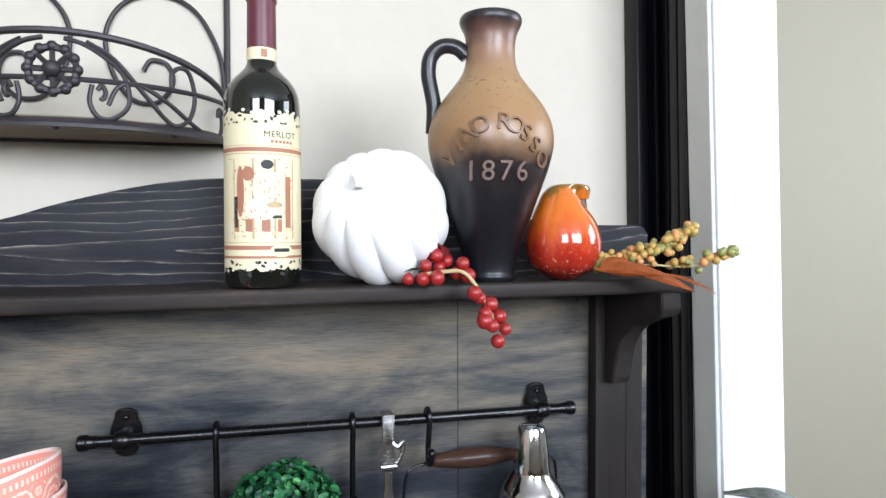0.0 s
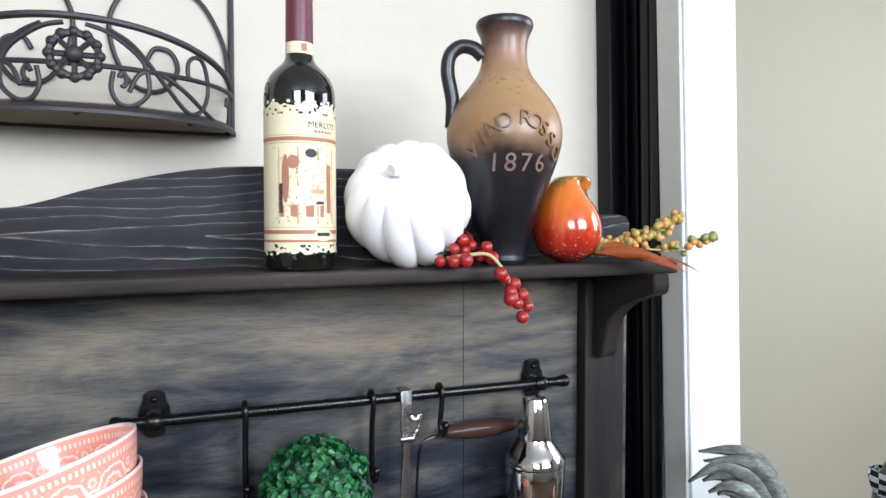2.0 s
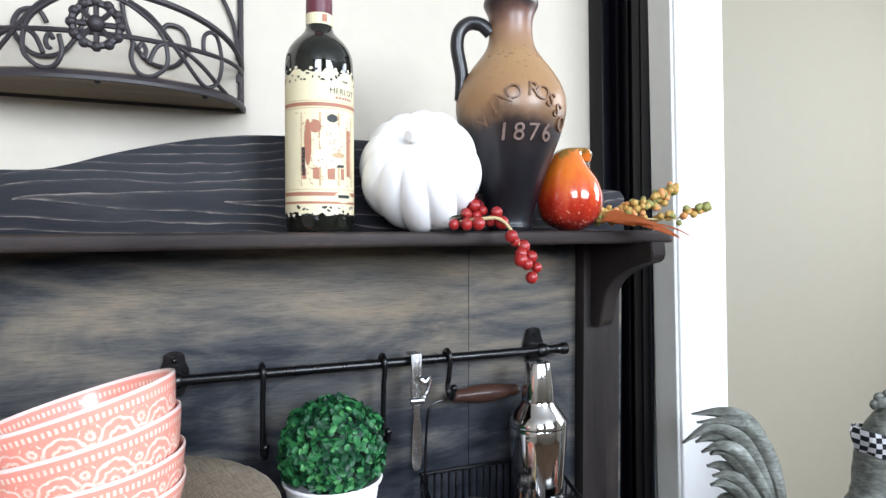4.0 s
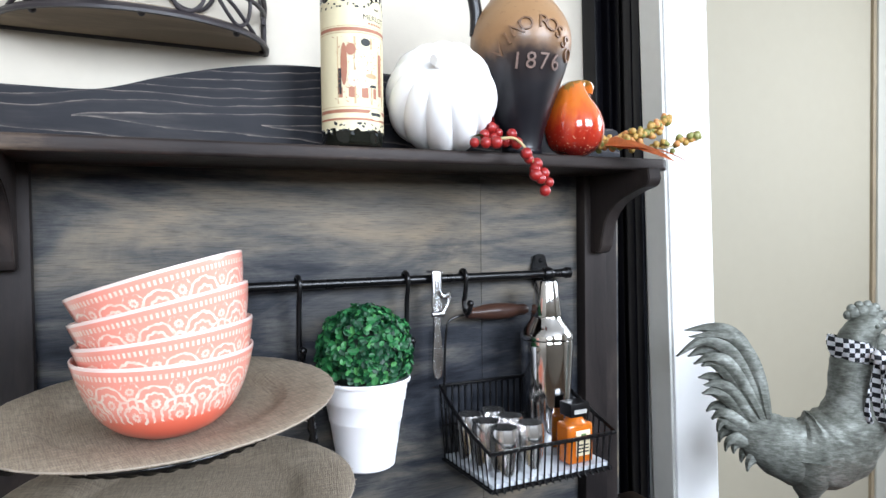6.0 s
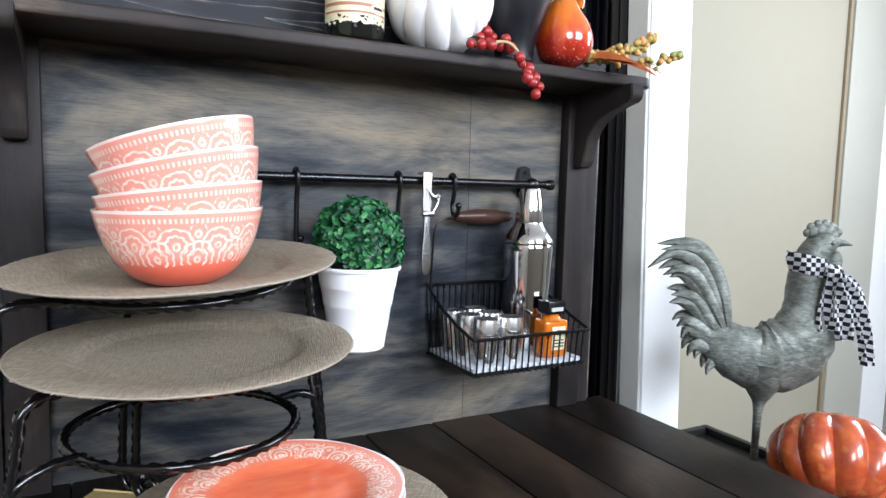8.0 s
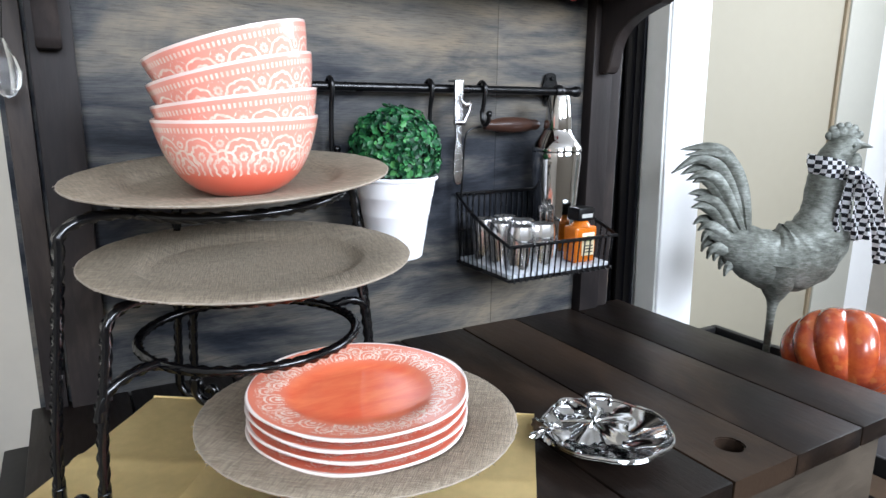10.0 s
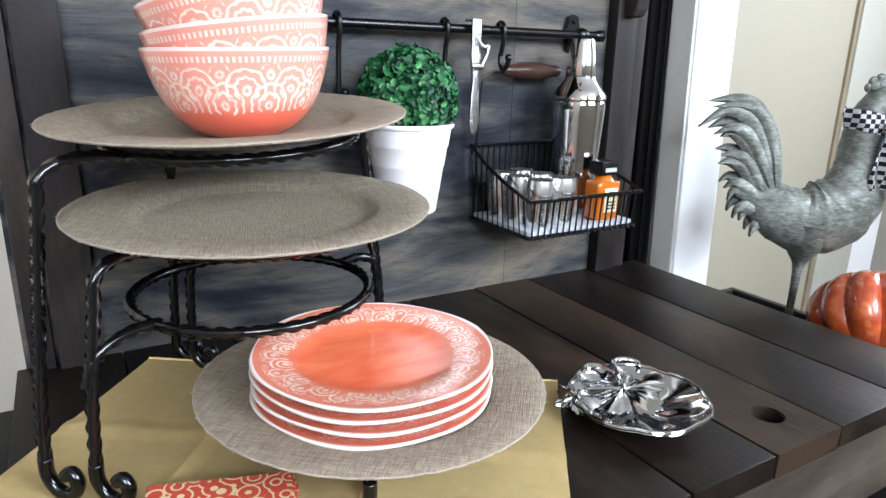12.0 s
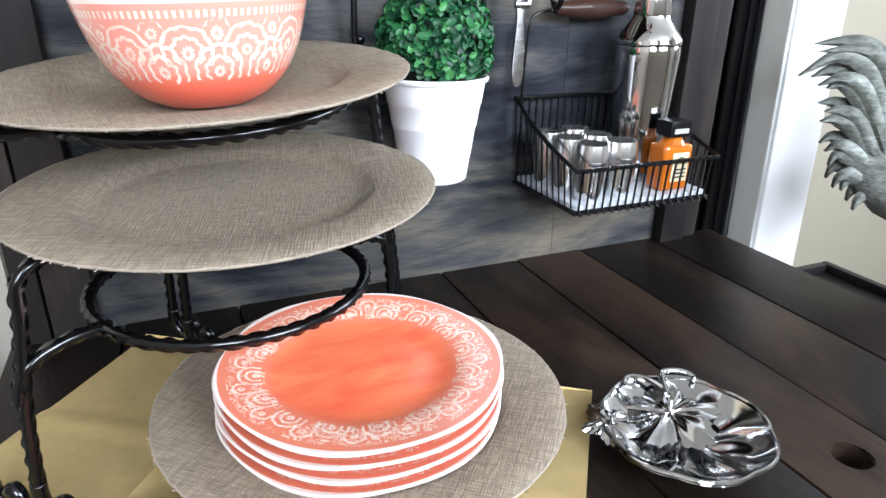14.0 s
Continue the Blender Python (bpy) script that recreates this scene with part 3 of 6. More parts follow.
for k in range(110):
    x, y = rng.uniform(-0.031, 0.033), rng.uniform(0.052, 0.126)
    a, q = rng.uniform(0, 6.3), rng.uniform(0.002, 0.005)
    patch([(x, y), (x + q * math.cos(a), y + q * math.sin(a)), (x + q * math.cos(a + 0.25), y + q * math.sin(a + 0.25))], 0.0011, -90, flat_r, scroll)
tagged(part("picture_line", scroll, M_LABELRED, label), kind="stuff")
word = lettering("MERLOT", 0.0088, 0.00005, 1.05)
bmesh.ops.translate(word, vec=(0.019, 0.1475, 0.0006), verts=word.verts)
part("lettering", wrapped(word, flat_r, -90), M_INK, label, "dark lettering")
for k in range(6):
    part("small_print", patch(rect(0.010 + 0.004 * k, 0.1435, 0.0028, 0.0026), 0.0006, -90, flat_r), M_LABELRED, label)
part("oval_badge", patch(oval(0.019, 0.0375, 0.024, 0.013), 0.0009, -90, flat_r), M_LABEL, label)
part("badge_bar", patch(rect(0.019, 0.038, 0.016, 0.0035), 0.0011, -90, flat_r), M_INK, label)

# white pumpkin, leaning so that its stem faces the room
def pumpkin_mesh(r, h, ribs, depth, dimple=0.35, seg=120, rows=28):
    bm = bmesh.new()
    grid = []
    for i in range(rows + 1):
        p = math.pi * i / rows
        ring = []
        for k in range(seg):
            a = 2 * math.pi * k / seg
            groove = 1.0 - depth * (1.0 - abs(math.sin(a * ribs / 2)) ** 0.55) * math.sin(p) ** 0.5
            q = math.sin(p) ** 0.85 * r * groove * (1 + 0.02 * math.sin(3 * a + 1) + 0.015 * math.sin(5 * a))
            z = math.cos(p) * h / 2
            z -= math.copysign(1, z) * dimple * h / 2 * math.exp(-(math.sin(p) / 0.34) ** 2)
            ring.append(bm.verts.new((q * math.cos(a), q * math.sin(a), z)))
        grid.append(ring)
    for a, b in zip(grid, grid[1:]):
        for k in range(seg):
            j = (k + 1) % seg
            bm.faces.new((a[k], a[j], b[j], b[k]))
    bmesh.ops.remove_doubles(bm, verts=bm.verts, dist=0.0001)
    return bm


wp = thing("white_pumpkin", Matrix.Translation((0.089, 0.690, shelf_z(0.086) + 0.0705)) @ pose(0, 0, 0, 46, -34, 0), "matt white painted pumpkin with deep ribs", "pumpkin")
part("body", pumpkin_mesh(0.0730, 0.139, 12, 0.11, 0.22), M_PUMPW, wp)
part("stem", tube(smooth_path([(0, 0, 0.046), (0.002, 0, 0.058), (-0.004, -0.002, 0.068), (-0.012, -0.003, 0.073)], 5), 0.0085, 10, taper=lambda t: 1.2 - 0.45 * t), M_PUMPW, wp)


def jug_glaze():
    m, nt, b = nodes_of("tan_to_black_glaze")
    tc = nt.nodes.new("ShaderNodeTexCoord")
    sep = nt.nodes.new("ShaderNodeSeparateXYZ")
    nt.links.new(tc.outputs["Object"], sep.inputs[0])
    n = noise_tex(nt, tc.outputs["Object"], 22, 5, 0.6)
    h = calc(nt, "MULTIPLY_ADD", calc(nt, "SUBTRACT", n, 0.5), 0.05, sep.outputs[2])
    c = ramp(nt, calc(nt, "MULTIPLY", h, 1 / 0.3), [(0.0, (0.005, 0.005, 0.008)), (0.32, (0.007, 0.0065, 0.009)), (0.42, (0.022, 0.014, 0.013)), (0.53, (0.28, 0.155, 0.072)), (0.72, (0.33, 0.20, 0.095)), (0.86, (0.25, 0.14, 0.085)), (0.925, (0.12, 0.06, 0.045)), (0.965, (0.020, 0.015, 0.016))])
    spots = noise_tex(nt, tc.outputs["Object"], 150, 2, 0.5)
    band = ramp(nt, calc(nt, "MULTIPLY", sep.outputs[2], 1 / 0.3), [(0.5, (0, 0, 0)), (0.68, (0.4, 0.4, 0.4)), (0.75, (1, 1, 1)), (0.82, (0, 0, 0))])
    pit = calc(nt, "MULTIPLY", ramp(nt, spots, [(0.63, (0, 0, 0)), (0.68, (1, 1, 1))]), band)
    c = mixc(nt, pit, c, (0.10, 0.055, 0.03))
    nt.links.new(c, b.inputs["Base Color"])
    nt.links.new(ramp(nt, n, [(0.3, (0.26, 0.26, 0.26)), (0.7, (0.42, 0.42, 0.42))]), b.inputs["Roughness"])
    bump(nt, b, noise_tex(nt, tc.outputs["Object"], 60, 4), 0.12, 0.001)
    return m


M_JUG = jug_glaze()
JUG = [(0, 0.003), (0.024, 0.0), (0.0275, 0.002), (0.0285, 0.006), (0.0275, 0.011), (0.031, 0.030), (0.040, 0.058), (0.052, 0.092), (0.062, 0.120), (0.0680, 0.142), (0.0695, 0.156), (0.0680, 0.171), (0.062, 0.187),
       (0.052, 0.203), (0.042, 0.216), (0.0335, 0.228), (0.0292, 0.238), (0.0272, 0.250), (0.0272, 0.264), (0.0290, 0.275), (0.0325, 0.283), (0.0342, 0.287), (0.0342, 0.292), (0.032, 0.2955), (0.027, 0.2945), (0.022, 0.284), (0.020, 0.262), (0, 0.258)]
jprof = [(p.x, p.z) for p in smooth_path([(r, 0, z) for r, z in JUG], 3)]


def jug_r(h):
    for (r0, z0), (r1, z1) in zip(JUG[4:], JUG[5:21]):
        if z0 <= h <= z1:
            return r0 + (r1 - r0) * (h - z0) / (z1 - z0)
    return 0.03


jug = thing("wine_jug", pose(0.211, 0.690, shelf_z(0.208)) @ Matrix.Diagonal((1, 1, 0.985, 1)), "tall stoneware jug glazed tan fading to black", "jug")
part("body", lathe(jprof, 64), M_JUG, jug)
hd = Vector((-0.965, 0.26, 0))
hpts = smooth_path([hd * q + Vector((0, 0, z)) for q, z in ((0.026, 0.252), (0.038, 0.262), (0.054, 0.263), (0.066, 0.252), (0.069, 0.233), (0.0655, 0.212), (0.063, 0.196), (0.064, 0.178), (0.0655, 0.165))], 6)
part("handle", tube(hpts, 0.0082, 12, taper=lambda t: 1.05 - 0.35 * max(0, t - 0.75) * 4 * 0.6), plain("black_glaze", (0.016, 0.015, 0.017), 0.3, vary=0.3, relief=0.1), jug, "black glazed loop handle")
M_RELIEF = plain("worn_raised_letters", (0.17, 0.115, 0.095), 0.45, vary=0.35, scale=90)
for k, ch in enumerate("1876"):
    num = lettering(ch, 0.029, 0.0012)
    bmesh.ops.translate(num, vec=((k - 1.5) * 0.0178, 0.1085, 0.0008), verts=num.verts)
    part("numeral", wrapped(num, jug_r, -102), M_RELIEF, jug, "raised numeral")
M_RELIEF2 = plain("tan_raised_letters", (0.17, 0.092, 0.048), 0.4, vary=0.4, scale=90)
text = "VINO ROSSO"
for k, ch in enumerate(text):
    if ch == " ":
        continue
    q = (k - 4.5) / 4.5
    sub = lettering(ch, 0.025, 0.0013)
    bmesh.ops.rotate(sub, cent=(0, 0, 0), matrix=Matrix.Rotation(-q * 0.75, 3, "Z"), verts=sub.verts)
    bmesh.ops.translate(sub, vec=(q * 0.047, 0.160 - 0.035 * q * q, 0.0016), verts=sub.verts)
    part("letter", wrapped(sub, jug_r, -102), M_RELIEF2, jug, "raised letter")

# glazed gourd
def gourd_glaze():
    m, nt, b = nodes_of("orange_red_glaze")
    tc = nt.nodes.new("ShaderNodeTexCoord")
    sep = nt.nodes.new("ShaderNodeSeparateXYZ")
    nt.links.new(tc.outputs["Object"], sep.inputs[0])
    n = noise_tex(nt, coords(nt, (1, 1, 0.45)), 60, 4, 0.65, 0.6)
    h = calc(nt, "MULTIPLY_ADD", calc(nt, "SUBTRACT", n, 0.5), 0.06, sep.outputs[2])
    c = ramp(nt, calc(nt, "MULTIPLY", h, 10.0), [(0.0, (0.20, 0.010, 0.006)), (0.34, (0.36, 0.022, 0.008)), (0.52, (0.50, 0.065, 0.010)), (0.74, (0.60, 0.14, 0.010)), (0.97, (0.50, 0.13, 0.014)), (1.0, (0.22, 0.11, 0.02))])
    fl = ramp(nt, noise_tex(nt, tc.outputs["Object"], 300, 2), [(0.64, (0, 0, 0)), (0.7, (0.8, 0.8, 0.8))])
    low = ramp(nt, calc(nt, "MULTIPLY", sep.outputs[2], 10.0), [(0.1, (1, 1, 1)), (0.5, (0, 0, 0))])
    c = mixc(nt, calc(nt, "MULTIPLY", fl, low), c, (0.7, 0.42, 0.25))
    nt.links.new(c, b.inputs["Base Color"])
    b.inputs["Roughness"].default_value, b.inputs["Coat Weight"].default_value = 0.14, 0.8
    bump(nt, b, n, 0.15, 0.001)
    return m


gourd = thing("gourd", (0.293, 0.678, shelf_z(0.293)), "glossy orange and red glazed gourd", "gourd")
gb = bmesh.new()
spine = smooth_path([(0, 0, 0.0), (0, 0, 0.012), (0, 0, 0.035), (-0.001, 0, 0.058), (-0.004, 0.0, 0.078), (-0.003, 0, 0.090), (0.006, 0, 0.0965), (0.016, -0.001, 0.092), (0.019, -0.002, 0.082)], 5)
rad = [0.012, 0.033, 0.0400, 0.0350, 0.0235, 0.0178, 0.0165, 0.0130, 0.0080]
rr = [p.x for p in smooth_path([(q, 0, 0) for q in rad], 5)]
rings = []
for p, q in zip(spine, rr):
    rings.append([gb.verts.new((p.x + q * (1 - 0.05 * abs(math.cos(3 * t))) * math.cos(t), p.y + q * math.sin(t), p.z)) for t in [2 * math.pi * k / 36 for k in range(36)]])
for a, b in zip(rings, rings[1:]):
    for k in range(36):
        gb.faces.new((a[k], a[(k + 1) % 36], b[(k + 1) % 36], b[k]))
gb.faces.new(rings[0][::-1])
gb.faces.new(rings[-1])
bmesh.ops.scale(gb, vec=(1.07, 1.07, 1.1), verts=gb.verts)
part("body", gb, gourd_glaze(), gourd)
part("stem", tube(smooth_path([(0.0205, -0.002, 0.091), (0.0225, -0.004, 0.082), (0.0215, -0.004, 0.073)], 4), 0.0055, 10, taper=lambda t: 1 - 0.4 * t), plain("brown_stem", (0.07, 0.045, 0.02), 0.5), gourd, "brown curled stem")

# sprigs of berries
M_REDBERRY = plain("red_berry", (0.25, 0.012, 0.011), 0.32, vary=0.4, scale=160, coat=0.1)
M_TWIG = plain("pale_twig", (0.46, 0.36, 0.18), 0.7, vary=0.25, scale=100, relief=0.3)
M_REDLEAF = plain("dark_red_petal", (0.22, 0.012, 0.016), 0.6, vary=0.3)


def shared(name, me, parent, m, label=""):
    ob = new(name, me)
    ob.parent = parent
    ob.matrix_local = m
    if label:
        ob["label"] = label
    return ob


def ball_mesh(name, r, material, squash=1.0):
    bm = ball((0, 0, 0), r, None, 12, 8)
    bmesh.ops.scale(bm, vec=(1, 1, squash), verts=bm.verts)
    me = bpy.data.meshes.new(name)
    bm.to_mesh(me)
    bm.free()
    me.materials.append(material)
    me.polygons.foreach_set("use_smooth", [True] * len(me.polygons))
    return me


red = thing("red_berry_sprig", (0.143, 0.640, shelf_z(0.143)), "red berry sprig drooping over the shelf edge", "berries")
rb = ball_mesh("berry", 0.0072, M_REDBERRY)
path = smooth_path([(-0.025, 0.004, 0.010), (0.0, -0.004, 0.014), (0.018, -0.012, 0.014), (0.030, -0.020, 0.000), (0.042, -0.026, -0.024), (0.052, -0.030, -0.044)], 6)
part("twig", tube(path, 0.0018, 8, taper=lambda t: 1.3 - 0.6 * t), M_TWIG, red, "pale tan twig")
spots = [(-0.036, -0.004, 0.0074), (-0.022, -0.008, 0.0074), (-0.008, -0.010, 0.0085), (-0.016, 0.006, 0.020), (-0.004, 0.010, 0.030), (0.008, 0.012, 0.024), (0.022, 0.002, 0.022), (0.026, -0.004, 0.010), (0.016, 0.006, 0.012),
         (0.026, -0.026, -0.006), (0.034, -0.020, -0.012), (0.036, -0.030, -0.026), (0.044, -0.022, -0.018), (0.042, -0.034, -0.038), (0.052, -0.026, -0.030), (0.056, -0.032, -0.042), (0.047, -0.036, -0.053), (0.034, -0.034, -0.033), (0.0, 0.012, 0.018)]
for k, p in enumerate(spots):
    shared("berry", rb, red, Matrix.Translation(p) @ Matrix.Scale(0.88 + 0.24 * ((k * 7) % 5) / 4, 4))


def leaf(length, width, bend, n=8):
    """A pointed leaf along x, folded at its midrib, with a little thickness."""
    bm = bmesh.new()
    rows = []
    for i in range(n + 1):
        t = i / n
        w = width * math.sin(math.pi * t ** 0.75) ** 0.9 + 0.0003
        z = bend * math.sin(t * 2.6) * length
        rows.append([bm.verts.new((t * length, s * w, z + abs(s) * w * 0.35)) for s in (-1, -0.5, 0, 0.5, 1)])
    for a, b in zip(rows, rows[1:]):
        for k in range(4):
            bm.faces.new((a[k], a[k + 1], b[k + 1], b[k]))
    bmesh.ops.solidify(bm, geom=bm.faces[:], thickness=0.0005)
    return bm


for p, m in (((-0.006, 0.014, 0.028), (40, -20, 30)), ((0.002, 0.012, 0.030), (30, -35, 150)), ((0.004, 0.016, 0.022), (20, -30, 80)), ((-0.012, 0.012, 0.022), (10, -40, 200))):
    part("petal", leaf(0.022, 0.009, 0.15), M_REDLEAF, red).matrix_local = pose(*p, *m)
part("sepal", leaf(0.02, 0.005, 0.1), plain("green_sepal", (0.10, 0.13, 0.03), 0.6), red, "green sepal").matrix_local = pose(-0.02, 0.0, 0.016, 0, 10, 180)

yel = thing("yellow_berry_sprig", (0.378, 0.670, shelf_z(0.378)), "yellow and green berry sprig with an orange leaf", "berries")
M_YB = [plain("ochre_berry", (0.40, 0.25, 0.06), 0.4, vary=0.25, scale=200), plain("olive_berry", (0.22, 0.22, 0.06), 0.4, vary=0.25, scale=200), plain("orange_berry", (0.52, 0.24, 0.08), 0.4, vary=0.25, scale=200)]
ybm = [ball_mesh("berry", 0.0044, m) for m in M_YB]
rng = random.Random(9)
stems = [smooth_path(q, 6) for q in ([(-0.07, 0.0, 0.014), (-0.03, -0.015, 0.020), (0.01, -0.025, 0.030), (0.035, -0.028, 0.044), (0.052, -0.03, 0.056)],
                                     [(-0.05, -0.01, 0.014), (0.0, -0.02, 0.016), (0.045, -0.035, 0.014), (0.075, -0.045, 0.024), (0.092, -0.05, 0.031)])]
for s in stems:
    part("twig", tube(s, 0.0011, 6), M_TWIG, yel)
for k in range(185):
    s = stems[0 if k % 3 else 1]
    t = rng.random()
    p = s[min(len(s) - 1, int(t * len(s)))]
    w = 0.0135 * (1.0 - 0.6 * t)
    q = p + Vector((rng.uniform(-w, w), rng.uniform(-w, w), rng.uniform(-w * 0.6, w)))
    q.z = max(q.z, 0.0048) if q.y > -0.035 and q.x < 0.05 else q.z
    shared("berry", ybm[rng.choice((0, 0, 1, 1, 2))], yel, Matrix.Translation(q) @ Matrix.Scale(rng.uniform(0.8, 1.15), 4))
M_OLEAF = plain("orange_silk_leaf", (0.42, 0.10, 0.015), 0.6, vary=0.4, scale=60, relief=0.3)
for p, m, ln, w in (((-0.068, -0.036, 0.012), (38, 6, -14), 0.078, 0.010), ((-0.040, -0.040, 0.015), (50, 20, -20), 0.082, 0.007), ((-0.058, -0.040, 0.010), (45, 4, -6), 0.062, 0.010), ((0.004, -0.054, 0.008), (30, 24, -22), 0.058, 0.003), ((-0.06, -0.034, 0.016), (40, -2, 4), 0.04, 0.008)):
    part("leaf", leaf(ln, w, 0.06), M_OLEAF, yel, "orange fabric leaf").matrix_local = pose(*p, *m)

# ---- half-round wire shelf on the wall ----
ws = thing("wire_wall_shelf", (-0.262, 0.963, 1.53), "bronze scrolled iron half-round shelf hanging on the wall", "shelf")
HALF, DEEP = 0.176, 0.142
arcp = lambda z, k=1.0, n=36: [(HALF * k * math.cos(math.pi * i / n), -DEEP * k * math.sin(math.pi * i / n), z(i / n) if callable(z) else z) for i in range(n + 1)]
M_OLDWOOD = stained_wood("grey_weathered_shelf_wood", (0.18, 0.14, 0.10), (0.32, 0.26, 0.19), (0.44, 0.37, 0.29), "x", 0.5, 0.7)
deck = bmesh.new()
pts = arcp(0.004, 0.97)
f = deck.faces.new([deck.verts.new(p) for p in pts])
r = bmesh.ops.extrude_face_region(deck, geom=[f])
bmesh.ops.translate(deck, vec=(0, 0, 0.010), verts=[g for g in r["geom"] if isinstance(g, bmesh.types.BMVert)])
part("deck", deck, M_OLDWOOD, ws, "weathered brown wooden half-round board")
part("bottom_hoop", tube(arcp(0.006), 0.0042, 8, flat=2.0), M_BRONZE, ws)
part("top_hoop", tube(arcp(lambda t: 0.058 + 0.050 * math.sin(math.pi * t)), 0.0042, 8), M_BRONZE, ws)
part("middle_hoop", tube(arcp(lambda t: 0.055), 0.0032, 8), M_BRONZE, ws)
part("back_bar", tube([(-HALF, -0.001, 0.004), (HALF, -0.001, 0.004)], 0.0042, 8), M_BRONZE, ws)
for x in (-HALF, HALF):
    part("upright", tube([(x, -0.002, 0.0), (x, -0.002, 0.33)], 0.0042, 8), M_BRONZE, ws)
# big scrolls of the back panel
for s in (-1, 1):
    part("back_scroll", tube(smooth_path([(s * 0.172, -0.003, 0.075), (s * 0.165, -0.003, 0.13), (s * 0.135, -0.003, 0.185), (s * 0.09, -0.003, 0.205), (s * 0.045, -0.003, 0.19), (s * 0.022, -0.003, 0.15), (s * 0.028, -0.003, 0.10), (s * 0.052, -0.003, 0.062), (s * 0.085, -0.003, 0.058), (s * 0.105, -0.003, 0.085), (s * 0.098, -0.003, 0.11), (s * 0.078, -0.003, 0.115), (s * 0.068, -0.003, 0.10)], 6), 0.0032, 8), M_BRONZE, ws)


def on_hoop(a, z, k=1.0):
    """A point on the shelf's curved front: a from -1 to 1 along it."""
    t = math.pi / 2 - a * math.pi / 2
    return (HALF * k * math.cos(t), -DEEP * k * math.sin(t), z)


for s in (-1, 1):
    for pts in ([(0.14, 0.050), (0.13, 0.030), (0.16, 0.014), (0.22, 0.013), (0.28, 0.030), (0.27, 0.058), (0.22, 0.076), (0.12, 0.094), (0.04, 0.100)],
                [(0.16, 0.044), (0.175, 0.050), (0.19, 0.042), (0.18, 0.034), (0.17, 0.036)],
                [(0.20, 0.028), (0.24, 0.050), (0.32, 0.055), (0.44, 0.040), (0.56, 0.020), (0.64, 0.010)],
                [(0.12, 0.098), (0.22, 0.082), (0.34, 0.046), (0.44, 0.018), (0.50, 0.012), (0.57, 0.024), (0.60, 0.050), (0.57, 0.078), (0.52, 0.084), (0.475, 0.076), (0.47, 0.060), (0.49, 0.054)],
                [(0.80, 0.006), (0.84, 0.022), (0.83, 0.042), (0.80, 0.044), (0.79, 0.034)]):
        part("front_scroll", tube(smooth_path([on_hoop(s * a, z, 1.0) for a, z in pts], 5), 0.0028, 8), M_BRONZE, ws)
ros = bmesh.new()
for k in range(12):
    a = 2 * math.pi * k / 12
    c = Vector((0.0255 * math.cos(a), 0, 0.0255 * math.sin(a)))
    ball(c, 0.0062, ros, 8, 6)
for k in range(8):
    a = 2 * math.pi * k / 8
    tube([(0.004 * math.cos(a), 0, 0.004 * math.sin(a)), (0.024 * math.cos(a), 0, 0.024 * math.sin(a))], 0.0034, 6, bm=ros)
tube([(0.0245 * math.cos(2 * math.pi * k / 24), 0, 0.0245 * math.sin(2 * math.pi * k / 24)) for k in range(24)], 0.0042, 6, True, ros)
ball((0, -0.002, 0), 0.010, ros, 10, 6)
part("rosette", ros, M_BRONZE, ws, "pierced flower rosette").location = (0, -DEEP - 0.003, 0.064)
for a in (-0.95, -0.5, 0.0, 0.5, 0.95):
    x, y, z = on_hoop(a, 0.002)
    part("rivet", ball((x * 0.97, y * 0.97, z), 0.0048, None, 8, 5), M_BRONZE, ws)


# ---- rail on the back board and what hangs from it ----
RAIL_Z, RAIL_Y = 1.186, 0.762
rail = thing("hanging_rail", (0.06, RAIL_Y, RAIL_Z), "black metal kitchen rail screwed to the board", "rail")
part("bar", tube([(-0.275, 0, 0), (0.275, 0, 0)], 0.0062, 16), M_RAIL, rail)
for s in (-1, 1):
    part("end_cap", lathe([(0, -0.010), (0.0072, -0.010), (0.0088, -0.008), (0.0088, -0.001), (0.0072, 0.001), (0.0066, 0.009), (0, 0.009)], 20), M_RAIL, rail).matrix_local = pose(s * 0.277, 0, 0, 0, -90 * s, 0)
    br = bmesh.new()
    pts = []
    for k in range(40):
        a = 2 * math.pi * k / 40
        ca, sa = math.cos(a), math.sin(a)
        wide = 1.0 + 0.10 * math.cos(6 * a)
        pts.append((0.0150 * wide * math.copysign(abs(ca) ** 0.75, ca), 0.003 + 0.027 * math.copysign(abs(sa) ** 0.8, sa)))
    f = br.faces.new([br.verts.new((x, 0.0245, z)) for x, z in pts])
    r = bmesh.ops.extrude_face_region(br, geom=[f])
    bmesh.ops.translate(br, vec=(0, -0.006, 0), verts=[g for g in r["geom"] if isinstance(g, bmesh.types.BMVert)])
    bmesh.ops.bevel(br, geom=[e for e in br.edges if abs(e.verts[0].co.y - e.verts[1].co.y) < 1e-6], offset=0.002, segments=2, affect="EDGES")
    bk = part("bracket", br, M_RAIL, rail)
    bk.location.x = s * 0.2435
    part("arm", tube([(0, 0.02, 0), (0, 0, 0)], 0.0075, 12), M_RAIL, bk)
    part("collar", tube([(-0.008, 0, 0), (-0.004, 0, 0), (0.004, 0, 0), (0.008, 0, 0)], 0.0105, 16, taper=lambda t: 0.8 if t in (0, 1) else 1.0), M_RAIL, bk)
    part("screw", ball((0, 0.018, 0.020), 0.0035, None, 10, 6), M_RAIL, bk, "black screw head")


